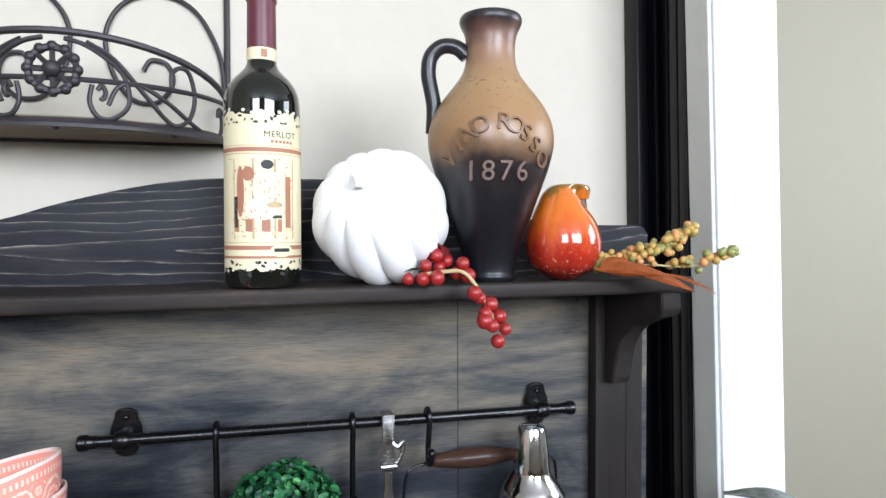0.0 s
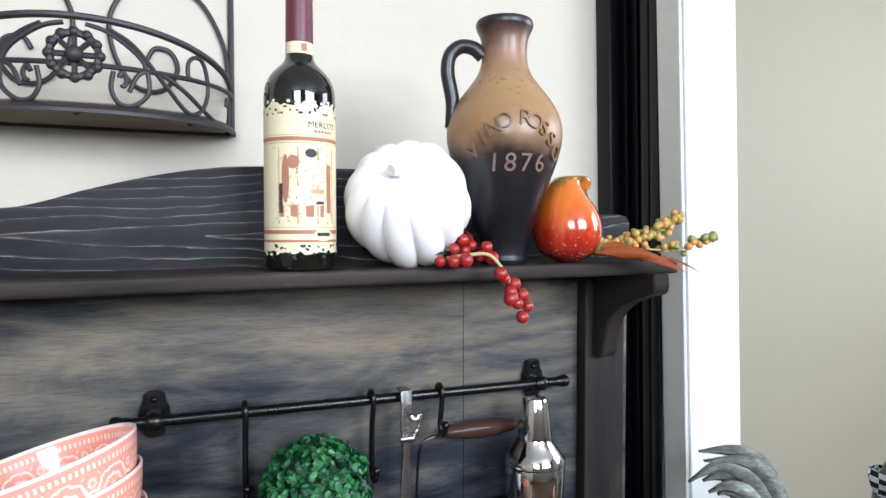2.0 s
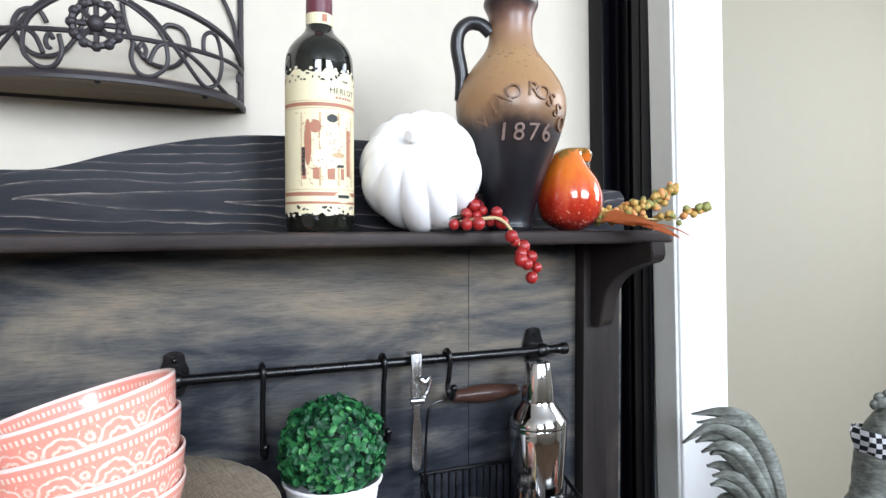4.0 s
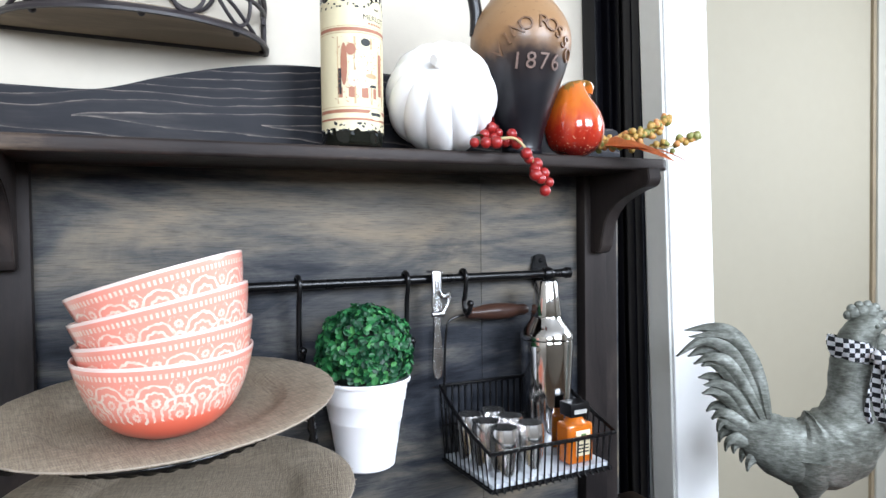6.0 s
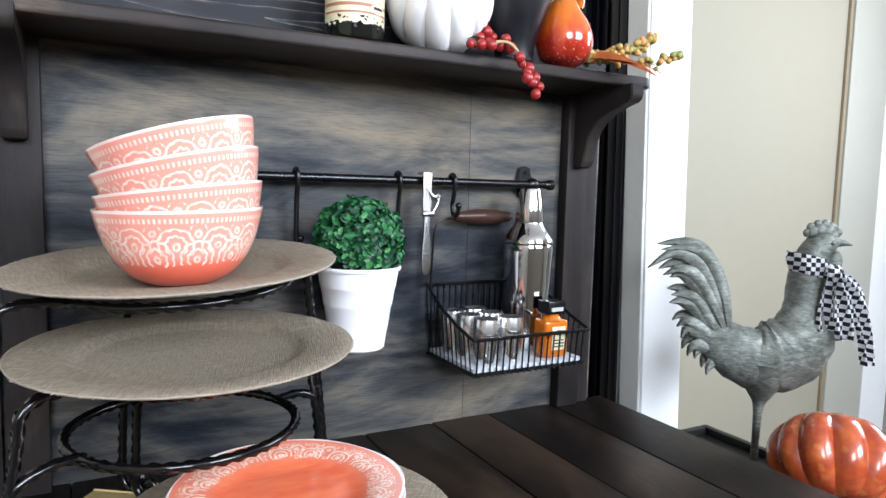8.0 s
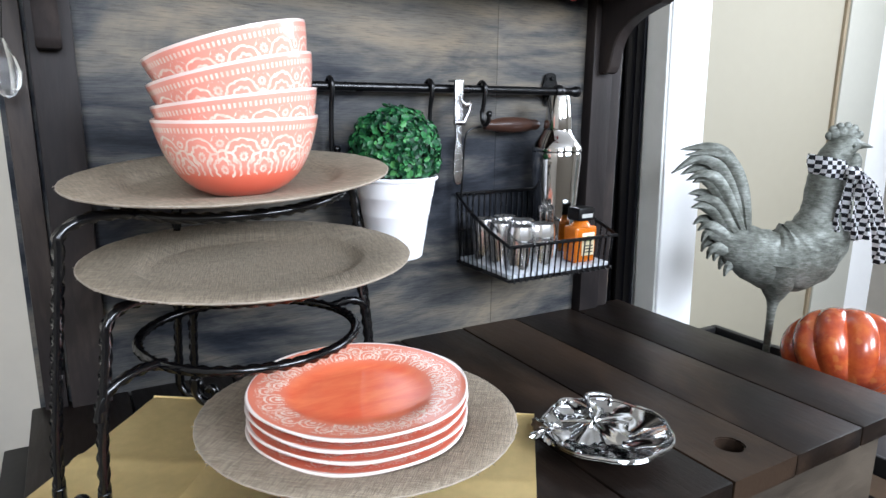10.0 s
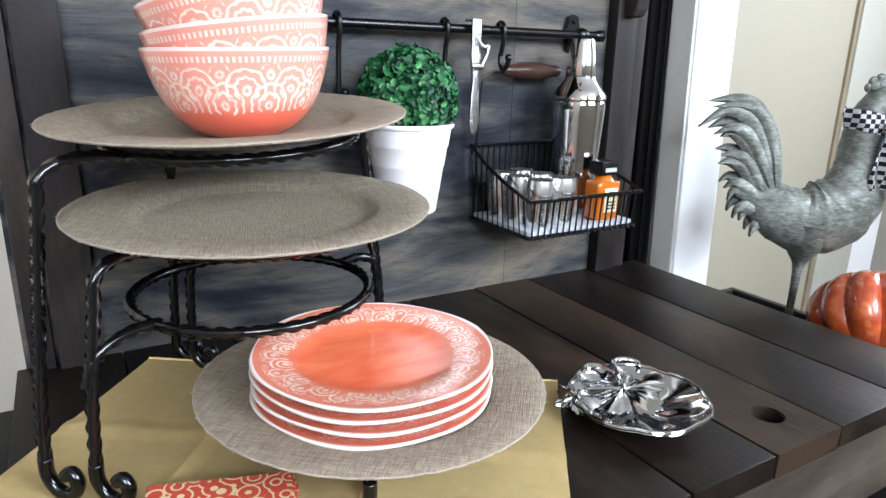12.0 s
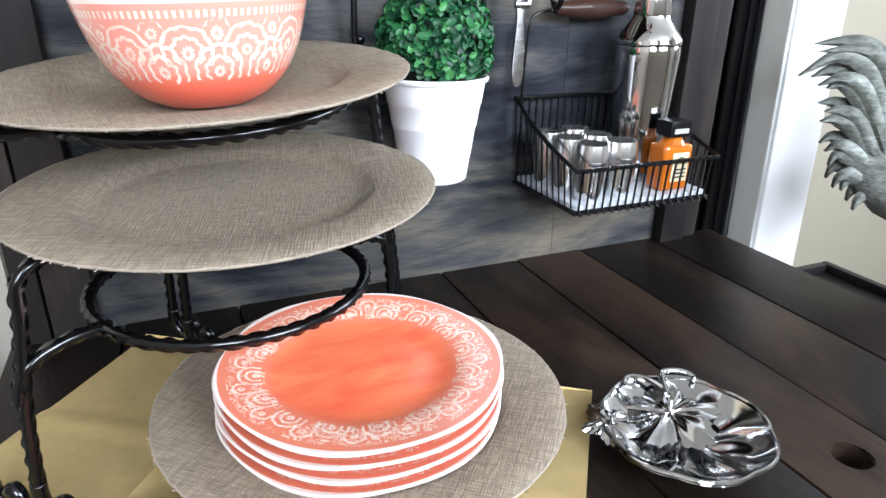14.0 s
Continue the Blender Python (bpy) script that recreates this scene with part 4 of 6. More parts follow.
def hook(x, drop):
    h = thing("rail_hook", (x, RAIL_Y, RAIL_Z), "black S-hook hanging on the kitchen rail", "hook", "hooks on the kitchen rail")
    pts = [(0, 0.0085, -0.006), (0, 0.0092, 0.002), (0, 0.006, 0.0085), (0, 0, 0.0108), (0, -0.006, 0.0085), (0, -0.0095, 0.002), (0, -0.0085, -0.012), (0, -0.004, -0.03), (0, -0.002, -drop + 0.02), (0, -0.004, -drop + 0.006), (0, -0.012, -drop), (0, -0.020, -drop + 0.006), (0, -0.022, -drop + 0.014)]
    part("wire", tube(smooth_path(pts, 5), 0.0034, 10), M_RAIL, h)
    part("knob", ball((0, -0.022, -drop + 0.016), 0.0052, None, 10, 7), M_RAIL, h)
    return h


hook(-0.087, 0.098)
hook(0.064, 0.098)
hook(0.155, 0.052)

# pot with a clipped ball of leaves, hung from two hooks
pot = thing("plant_pot", pose(-0.014, 0.7135, 0.9555) @ Matrix.Scale(0.95, 4), "white metal pot with an artificial boxwood ball", "plant")
part("pot", lathe([(0, 0.002), (0.036, 0.0), (0.0385, 0.002), (0.0425, 0.028), (0.0432, 0.030), (0.0478, 0.062), (0.0490, 0.0635), (0.0492, 0.066), (0.0528, 0.088), (0.0540, 0.0895), (0.0542, 0.092), (0.0575, 0.113), (0.0605, 0.114), (0.0615, 0.117), (0.0600, 0.1195), (0.0570, 0.118), (0.054, 0.100), (0.050, 0.085), (0, 0.085)], 64), M_WHITEPOT, pot, "white ribbed metal pot")


def leaf_material():
    m, nt, b = nodes_of("boxwood_leaf")
    geo = nt.nodes.new("ShaderNodeNewGeometry")
    c = ramp(nt, geo.outputs["Random Per Island"], [(0.0, (0.004, 0.026, 0.013)), (0.45, (0.011, 0.075, 0.026)), (0.85, (0.032, 0.165, 0.048)), (1.0, (0.09, 0.29, 0.085))])
    nt.links.new(c, b.inputs["Base Color"])
    b.inputs["Roughness"].default_value, b.inputs["Specular IOR Level"].default_value = 0.45, 0.35
    return m


def boxwood(r, n, seed):
    rng = random.Random(seed)
    verts, faces = [], []
    for k in range(n):
        d = Vector((rng.gauss(0, 1), rng.gauss(0, 1), rng.gauss(0, 1))).normalized()
        if d.z < -0.46:
            continue
        lump = 1.0 + 0.09 * noise.noise(d * 4.0) + 0.05 * noise.noise(d * 11.0)
        p = d * r * lump * rng.uniform(0.84, 1.03)
        nrm = (d + Vector((rng.uniform(-1, 1), rng.uniform(-1, 1), rng.uniform(-1, 1))) * 0.75).normalized()
        side = nrm.cross(Vector((rng.uniform(-1, 1), rng.uniform(-1, 1), rng.uniform(-1, 1)))).normalized()
        up = nrm.cross(side)
        q = rng.uniform(0.0042, 0.0066)
        base = len(verts)
        verts.append(p)
        for a in range(6):
            t = 2 * math.pi * a / 6
            verts.append(p + q * (side * math.cos(t) * 0.72 + up * math.sin(t)) + nrm * q * 0.28 * abs(math.cos(t)))
        for a in range(6):
            faces.append((base, base + 1 + a, base + 1 + (a + 1) % 6))
    me = bpy.data.meshes.new("foliage")
    me.from_pydata(verts, [], faces)
    me.update()
    return me


fo = boxwood(0.064, 2500, 3)
fo.materials.append(leaf_material())
fol = new("foliage", fo)
fol.parent, fol.location = pot, (0.0, 0, 0.151)
tagged(fol, "dense small glossy green leaves", "", "", "stuff")
# Dark ball inside the leaves: shade of the gaps put into its colour
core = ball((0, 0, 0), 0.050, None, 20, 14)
part("core", core, plain("leaf_gap_shade", (0.006, 0.016, 0.008), 0.8), pot, "dark ball for the shade between the leaves").location = (0, 0, 0.146)

# corkscrew hung from the rail
op = thing("bottle_opener", pose(0.104, 0.7475, RAIL_Z + 0.0125) @ Matrix.Diagonal((0.76, 0.8, 1.08, 1)), "chrome bottle opener hooked over the rail", "opener")
part("loop", box(-0.0085, 0.0085, -0.001, 0.022, -0.0030, 0.0, 0.001), M_CHROME, op)
part("body", outline_plate([(-0.0095, 0), (0.0095, 0), (0.009, -0.03), (0.0105, -0.045), (0.007, -0.055), (0.006, -0.075), (0.0095, -0.10), (0.0105, -0.125), (0.007, -0.138), (0, -0.142), (-0.007, -0.138), (-0.0105, -0.125), (-0.009, -0.10), (-0.006, -0.075), (-0.007, -0.055), (-0.0105, -0.045), (-0.009, -0.03)], -0.006, 0.0, 0.002), M_CHROME, op)
part("lever", tube(smooth_path([(0.006, -0.008, -0.030), (0.014, -0.010, -0.034), (0.022, -0.010, -0.030), (0.020, -0.009, -0.042), (0.010, -0.008, -0.055)], 4), 0.0034, 8), M_CHROME, op)
part("slot", box(-0.004, 0.004, -0.0075, -0.0055, -0.032, -0.006, 0.001), M_CHROME, op)
part("hinge", tube([(-0.012, -0.008, -0.056), (0.012, -0.008, -0.056)], 0.004, 10), M_CHROME, op)

# wire basket
bx0, bx1, by0, by1, bz = 0.127, 0.322, 0.637, 0.778, 0.918
basket = thing("wire_basket", ((bx0 + bx1) / 2, by1, bz), "black wire basket with a turned wooden handle", "basket")
cx = (bx0 + bx1) / 2
W, D = (bx1 - bx0) / 2, by1 - by0
top_f, top_b = 0.051, 0.109


def side_z(y):
    """The rim falls from back to front."""
    t = min(1.0, max(0.0, -y / D))
    return top_b + (top_f - top_b) * t ** 0.8


def wire(name, pts, r=0.0014, label=""):
    return part(name, tube(pts, r, 6), M_RAIL, basket, label)


rim = [(-W - 0.004, 0, side_z(0)), (-W - 0.006, -D * 0.35, side_z(-D * 0.35)), (-W - 0.006, -D * 0.7, side_z(-D * 0.7)), (-W - 0.004, -D - 0.004, top_f), (W + 0.004, -D - 0.004, top_f), (W + 0.006, -D * 0.7, side_z(-D * 0.7)), (W + 0.006, -D * 0.35, side_z(-D * 0.35)), (W + 0.004, 0, side_z(0))]
part("rim", tube(rim, 0.0028, 8, True), M_RAIL, basket)
part("base_hoop", tube([(-W, 0, 0), (-W, -D, 0), (W, -D, 0), (W, 0, 0)], 0.0022, 8, True), M_RAIL, basket)
part("back_hoop", tube([(-W, 0, 0.05), (W, 0, 0.05)], 0.0018, 6), M_RAIL, basket)
for k in range(18):
    x = -W + 2 * W * (k + 0.5) / 18
    wire("wire", smooth_path([(x, 0, side_z(0)), (x, 0, 0.004), (x, -0.004, 0.0), (x, -D + 0.004, 0.0), (x, -D, 0.004), (x, -D - 0.003, top_f - 0.004), (x, -D - 0.009, top_f + 0.002)], 2))
for k in range(11):
    y = -D * (k + 0.5) / 11
    z = side_z(y)
    wire("wire", [(-W - 0.006, y, z), (-W, y, 0.0), (W, y, 0.0), (W + 0.006, y, z)])
part("liner", box(-W + 0.003, W - 0.003, -D + 0.003, -0.003, 0.0025, 0.0085, 0.001), plain("grey_white_liner", (0.55, 0.58, 0.62), 0.3, vary=0.1, scale=60), basket, "pale grey liner board")
for s in (-1, 1):
    part("handle_wire", tube(smooth_path([(s * (W + 0.003), -0.012, side_z(-0.012)), (s * (W + 0.002), -0.014, 0.16), (s * (W - 0.001), -0.016, 0.198), (s * (W - 0.010), -0.016, 0.209), (s * (W - 0.030), -0.016, 0.213)], 5), 0.0018, 8), M_RAIL, basket)
grip = lathe([(0, -0.052), (0.006, -0.052), (0.0085, -0.046), (0.0082, -0.038), (0.0115, -0.02), (0.0125, 0.0), (0.0115, 0.02), (0.0082, 0.038), (0.0085, 0.046), (0.006, 0.052), (0, 0.052)], 28)
part("grip", grip, stained_wood("turned_dark_wood", (0.018, 0.009, 0.007), (0.036, 0.017, 0.012), (0.07, 0.033, 0.021), "z", 0.5, 0.4, coat=0.15), basket, "turned dark wooden grip").matrix_local = pose(-0.012, -0.016, 0.215, 0, 90, 0)

# what stands in the basket
BZ = bz + 0.0086
shaker = thing("cocktail_shaker", pose(0.273, 0.722, BZ) @ Matrix.Diagonal((1.07, 1.07, 1, 1)), "polished steel cocktail shaker", "shaker")
part("body", lathe([(0, 0), (0.0265, 0), (0.0275, 0.003), (0.0295, 0.04), (0.0335, 0.10), (0.0362, 0.148), (0.0366, 0.158), (0.0360, 0.164), (0.0355, 0.166)], 48), M_STEEL, shaker)
part("top", lathe([(0.0355, 0.1665), (0.0368, 0.168), (0.0366, 0.174), (0.030, 0.184), (0.0215, 0.196), (0.0205, 0.200)], 48), M_STEEL, shaker)
part("cap", lathe([(0.0205, 0.2005), (0.0208, 0.203), (0.0190, 0.222), (0.0160, 0.248), (0.0145, 0.252), (0, 0.253)], 40), M_STEEL, shaker)
cup = thing("shot_cup", pose(0.150, 0.737, BZ) @ Matrix.Diagonal((1.12, 1.12, 1.42, 1)), "small polished steel shot cup", "cup", "shot cups in the basket")
M_CUP = plain("brushed_steel", (0.80, 0.79, 0.78), 0.24, 1.0, vary=0.04, relief=0.0)
part("cup", lathe([(0, 0.0), (0.013, 0.0), (0.0145, 0.002), (0.0150, 0.010), (0.0175, 0.028), (0.0172, 0.040), (0.0158, 0.0465), (0.0150, 0.0465), (0.0160, 0.038), (0.0162, 0.028), (0.013, 0.006), (0, 0.005)], 32), M_CUP, cup)
for x, y in ((0.192, 0.743), (0.154, 0.698), (0.197, 0.703), (0.160, 0.660), (0.203, 0.663)):
    copy_thing(cup, pose(x, y, BZ))

M_AMBER = plain("amber_liqueur", (0.50, 0.13, 0.008), 0.06, vary=0.15, relief=0.0, coat=0.7)
mini = thing("miniature_bottle", pose(0.279, 0.664, BZ) @ Matrix.Scale(1.18, 4), "small square amber liqueur bottle with black cap", "bottle")
part("glass", box(-0.0185, 0.0185, -0.013, 0.013, 0.0, 0.048, 0.005, 3), M_AMBER, mini)
part("shoulder", lathe([(0.014, 0.0475), (0.010, 0.053), (0.008, 0.056), (0, 0.056)], 20), M_AMBER, mini)
part("cap", box(-0.0135, 0.0135, -0.0115, 0.0115, 0.0555, 0.072, 0.0015), M_RAIL, mini, "square black cap")
part("cap_print", box(-0.009, 0.009, -0.0122, -0.0116, 0.0595, 0.0645), plain("silver_print", (0.4, 0.4, 0.38), 0.4), mini, "pale print bar")
part("label", box(-0.008, 0.0125, -0.0138, -0.0131, 0.010, 0.040, 0.0002), M_LABEL, mini, "cream paper label")
part("label_mark", box(-0.001, 0.006, -0.0143, -0.0139, 0.029, 0.036), plain("green_mark", (0.08, 0.16, 0.05), 0.6), mini, "green mark")
for z in (0.014, 0.018, 0.022):
    part("print_bar", box(-0.005, 0.010, -0.0143, -0.0139, z, z + 0.0016), M_INK, mini)


# ---- plate stands, plates and bowls ----
TOP_Z = 0.80
TWIST = 108.0


def ring_pts(r, z, c=(0, 0), n=96):
    return [(c[0] + r * math.cos(2 * math.pi * k / n), c[1] + r * math.sin(2 * math.pi * k / n), z) for k in range(n)]


def dense(pts, n=14):
    return smooth_path(pts, n)


def twisted(pts, closed=False):
    return tube(pts, 0.0054, 4, closed, None, TWIST)


def leg(stand, a, r, z_ring, ring_r, curl=None):
    """A twisted leg: out from the ring in an arch, down, and a curled foot."""
    d = Vector((math.cos(a), math.sin(a), 0))
    p = lambda q, z: d * q + Vector((0, 0, z))
    q = r - 0.1 * max(0.0, z_ring - 0.05)
    ways = [p(ring_r, z_ring), p(ring_r + (q - ring_r) * 0.6, z_ring + 0.001), p(q - 0.004, z_ring - 0.010)]
    ways += [p(q, z_ring - 0.035), p(r - 0.004, 0.09), p(r, 0.034)] if z_ring > 0.1 else [p(r, 0.030)]
    part("leg", twisted(dense(ways, 34)), M_IRON, stand, sharp=100)
    e = Vector(curl) if curl else -d
    foot = lambda s, z: d * r + e * s + Vector((0, 0, z))
    part("curl", tube(smooth_path([foot(0, 0.036), foot(0.000, 0.022), foot(0.006, 0.011), foot(0.015, 0.0060), foot(0.025, 0.010), foot(0.028, 0.020), foot(0.023, 0.027), foot(0.017, 0.023)], 6), 0.0056, 8), M_IRON, stand, sharp=100)


C1 = Vector((-0.252, 0.603, TOP_Z))
tall = thing("plate_stand", Matrix.Translation(C1), "tall black twisted iron plate stand", "plate stand", "plate stands on the table")
part("ring", twisted(ring_pts(0.110, 0.0, n=420), True), M_IRON, tall, sharp=100).matrix_local = pose(0, 0, 0.2722, 3.3, -2.8, 0)
for x, y in ((-0.434, 0.517), (-0.080, 0.655), (-0.305, 0.730)):
    v = Vector((x, y, 0)) - Vector((C1.x, C1.y, 0))
    leg(tall, math.atan2(v.y, v.x), v.length, 0.2722 + 0.058 * 0.110 * v.y / v.length + 0.049 * 0.110 * v.x / v.length, 0.110, (0.72, -0.69, 0))

C2 = Vector((-0.246, 0.572, TOP_Z))
mid = thing("plate_stand", Matrix.Translation(C2), "black twisted iron plate stand with two rings", "plate stand", "plate stands on the table")
part("ring", twisted(ring_pts(0.105, 0.1925, n=420), True), M_IRON, mid, sharp=100)
part("ring", twisted(ring_pts(0.108, 0.131, (-0.004, 0), n=420), True), M_IRON, mid, sharp=100)
for x, y in ((-0.400, 0.490), (-0.093, 0.630), (-0.292, 0.700)):
    v = Vector((x, y, 0)) - Vector((C2.x, C2.y, 0))
    a = math.atan2(v.y, v.x)
    leg(mid, a, v.length, 0.1925, 0.105, (0.72, -0.69, 0))
    d = Vector((math.cos(a), math.sin(a), 0))
    part("brace", twisted(dense([d * 0.106 + Vector((0, 0, 0.131)), d * (v.length * 0.5 + 0.050) + Vector((0, 0, 0.132)), d * (v.length - 0.010) + Vector((0, 0, 0.122)), d * (v.length - 0.002) + Vector((0, 0, 0.100))], 20)), M_IRON, mid, sharp=100)

C3 = Vector((-0.167, 0.483, TOP_Z))
low = thing("plate_stand", Matrix.Translation(C3), "low black twisted iron plate stand", "plate stand", "plate stands on the table")
part("ring", twisted(ring_pts(0.098, 0.0385, n=420), True), M_IRON, low, sharp=100)
for a in (-116, 4, 124):
    leg(low, radians(a), 0.128, 0.0385, 0.098)


def burlap():
    m, nt, b = nodes_of("brown_burlap")
    v = coords(nt)
    wx = add(nt, "ShaderNodeTexWave", Scale=150.0, Distortion=2.2, Detail=3.0)
    wy = add(nt, "ShaderNodeTexWave", Scale=150.0, Distortion=2.2, Detail=3.0)
    wx.inputs["Detail Scale"].default_value = wy.inputs["Detail Scale"].default_value = 0.6
    wx.bands_direction, wy.bands_direction = "X", "Y"
    nt.links.new(v, wx.inputs[0])
    nt.links.new(v, wy.inputs[0])
    weave = calc(nt, "MAXIMUM", wx.outputs["Fac"], wy.outputs["Fac"])
    slub = calc(nt, "MULTIPLY", noise_tex(nt, coords(nt, (9, 1, 1)), 60, 4), noise_tex(nt, coords(nt, (1, 9, 1)), 60, 4))
    weave = calc(nt, "ADD", calc(nt, "MULTIPLY", weave, 0.25), calc(nt, "MULTIPLY", slub, 2.2))
    n = noise_tex(nt, v, 14, 5)
    c = mixc(nt, n, ramp(nt, weave, [(0.45, (0.165, 0.137, 0.100)), (1.0, (0.31, 0.262, 0.198))]), ramp(nt, weave, [(0.45, (0.175, 0.137, 0.096)), (1.0, (0.34, 0.272, 0.195))]))
    fleck = ramp(nt, noise_tex(nt, v, 420, 2, 0.6), [(0.66, (0, 0, 0)), (0.72, (0.5, 0.5, 0.5))])
    c = mixc(nt, fleck, c, (0.55, 0.48, 0.38))
    nt.links.new(c, b.inputs["Base Color"])
    b.inputs["Roughness"].default_value = 0.75
    bump(nt, b, weave, 0.7, 0.0012)
    return m


M_BURLAP = burlap()
M_FRAY = plain("frayed_burlap_edge", (0.36, 0.305, 0.245), 0.85, vary=0.3, scale=300, relief=0.5)


def charger(c, rim_z, turn, size=1.0, lean=(0, 0)):
    """A charger plate with a wide flat rim and a sunken middle; rim_z is the height of its edge."""
    ch = thing("charger_plate", pose(c[0], c[1], rim_z - 0.012, lean[0], lean[1], 0) @ pose(0, 0, 0, 0, 0, turn) @ Matrix.Diagonal((size, size, 1, 1)), "round burlap-covered brown charger plate", "plate", "charger plates")
    prof = [(0, -0.0012), (0.100, -0.0012), (0.106, 0.0005), (0.113, 0.0060), (0.119, 0.0085), (0.150, 0.0115), (0.1640, 0.0120), (0.1652, 0.0112), (0.1645, 0.0098), (0.150, 0.0088), (0.119, 0.0055), (0.112, 0.0026), (0.105, -0.0038), (0, -0.0038)]
    wob = lambda a, k: 1.0 + 0.0012 * math.sin(3 * a + turn) + 0.0005 * math.sin(8 * a)
    part("plate", lathe(prof, 128, None, wob), M_BURLAP, ch)
    rng = random.Random(int(turn) + 5)
    n = 200
    pts = []
    for k in range(n):
        a = 2 * math.pi * k / n
        q = 0.1648 * wob(a, 0) + rng.uniform(-0.0003, 0.0003)
        pts.append((q * math.cos(a), q * math.sin(a), 0.0113 + rng.uniform(-0.0003, 0.0003)))
    fray = tube(pts, 0.0007, 5, True)
    for _ in range(90):
        a, q = rng.uniform(0, 2 * math.pi), rng.uniform(0.0008, 0.0030)
        r0 = 0.1648 * wob(a, 0)
        p = Vector((r0 * math.cos(a), r0 * math.sin(a), 0.0112))
        tube([p, p + Vector((q * math.cos(a + rng.uniform(-1, 1)), q * math.sin(a + rng.uniform(-1, 1)), rng.uniform(-0.001, 0.0006)))], 0.00035, 4, bm=fray)
    part("edge", fray, M_FRAY, ch, "pale frayed edge")
    return ch


charger((-0.252, 0.605), 1.0939, 10, 0.9655, (3.3, -2.8))
charger((-0.244, 0.573), 1.0138, 75, 0.970, (1.7, -0.3))
charger((-0.167, 0.483), 0.8585, 140, 0.9625, (-0.4, 1.7))


def damask(name, kind):
    """Coral glaze with a white scroll pattern in repeats round the vessel, white rim."""
    m, nt, b = nodes_of(name)
    tc = nt.nodes.new("ShaderNodeTexCoord")
    sep = nt.nodes.new("ShaderNodeSeparateXYZ")
    nt.links.new(tc.outputs["Object"], sep.inputs[0])
    x, y, z = sep.outputs
    ang = calc(nt, "MULTIPLY", calc(nt, "ARCTAN2", y, x), 1 / (2 * math.pi))
    rad = calc(nt, "SQRT", calc(nt, "ADD", calc(nt, "MULTIPLY", x, x), calc(nt, "MULTIPLY", y, y)))
    wob = noise_tex(nt, tc.outputs["Object"], 70, 2, 0.5)
    if kind == "bowl":
        v, reps, aspect = calc(nt, "MULTIPLY", z, 1 / 0.072), 12.0, 0.55
    else:
        v, reps, aspect = calc(nt, "MULTIPLY", calc(nt, "SUBTRACT", rad, 0.074), 1 / 0.038), 16.0, 0.95
    even = v
    v = calc(nt, "ADD", v, calc(nt, "MULTIPLY", calc(nt, "SUBTRACT", wob, 0.5), 0.09 if kind == "bowl" else 0.16))
    u = calc(nt, "MULTIPLY", ang, reps)

    def fan(shift, centre, reach, lines, flip=1.0):
        fu = calc(nt, "MULTIPLY", calc(nt, "SUBTRACT", calc(nt, "FRACT", calc(nt, "ADD", u, shift)), 0.5), aspect)
        dv = calc(nt, "SUBTRACT", v, centre)
        d = calc(nt, "SQRT", calc(nt, "ADD", calc(nt, "MULTIPLY", fu, fu), calc(nt, "MULTIPLY", dv, dv)))
        scallop = calc(nt, "MULTIPLY", calc(nt, "ABSOLUTE", calc(nt, "SINE", calc(nt, "MULTIPLY", calc(nt, "ARCTAN2", dv, fu), 5.0))), 0.020)
        d2 = calc(nt, "SUBTRACT", d, scallop)
        lines_ = calc(nt, "GREATER_THAN", calc(nt, "SINE", calc(nt, "MULTIPLY", d2, lines)), 0.48 if kind == "bowl" else 0.35)
        inside = calc(nt, "LESS_THAN", d, reach)
        above = calc(nt, "GREATER_THAN", calc(nt, "MULTIPLY", dv, flip), -0.10)
        return calc(nt, "MULTIPLY", calc(nt, "MULTIPLY", lines_, inside), above)

    if kind == "bowl":
        w = calc(nt, "MAXIMUM", fan(0.0, 0.40, 0.25, 66.0), fan(0.5, 0.56, 0.24, 66.0))
        w = calc(nt, "MAXIMUM", w, fan(0.0, 0.72, 0.12, 70.0))
        band = calc(nt, "MULTIPLY", calc(nt, "GREATER_THAN", even, 0.85), calc(nt, "LESS_THAN", even, 0.91))
        ticks = calc(nt, "GREATER_THAN", calc(nt, "SINE", calc(nt, "MULTIPLY", u, 2 * math.pi * 9)), 0.0)
        below = calc(nt, "LESS_THAN", v, 0.82)
        w = calc(nt, "MAXIMUM", calc(nt, "MULTIPLY", w, below), calc(nt, "MULTIPLY", band, ticks))
        keep = calc(nt, "GREATER_THAN", v, 0.31)
        rimw = calc(nt, "GREATER_THAN", z, 0.0695)
        coral = ramp(nt, calc(nt, "MULTIPLY", z, 1 / 0.072), [(0.0, (0.78, 0.10, 0.045)), (0.3, (0.82, 0.17, 0.10)), (0.42, (0.84, 0.31, 0.235))])
    else:
        w = calc(nt, "MAXIMUM", fan(0.0, 0.20, 0.36, 44.0), fan(0.5, 0.50, 0.30, 46.0))
        curls = noise_tex(nt, tc.outputs["Object"], 150, 1, 0.4, 0.9)
        curls = calc(nt, "GREATER_THAN", calc(nt, "ABSOLUTE", calc(nt, "SUBTRACT", calc(nt, "FRACT", calc(nt, "MULTIPLY", curls, 5.0)), 0.5)), 0.34)
        w = calc(nt, "MULTIPLY", calc(nt, "MAXIMUM", w, calc(nt, "MULTIPLY", curls, calc(nt, "GREATER_THAN", wob, 0.46))), calc(nt, "LESS_THAN", v, 0.80))
        keep = calc(nt, "MULTIPLY", calc(nt, "GREATER_THAN", v, 0.04), calc(nt, "LESS_THAN", v, 0.9))
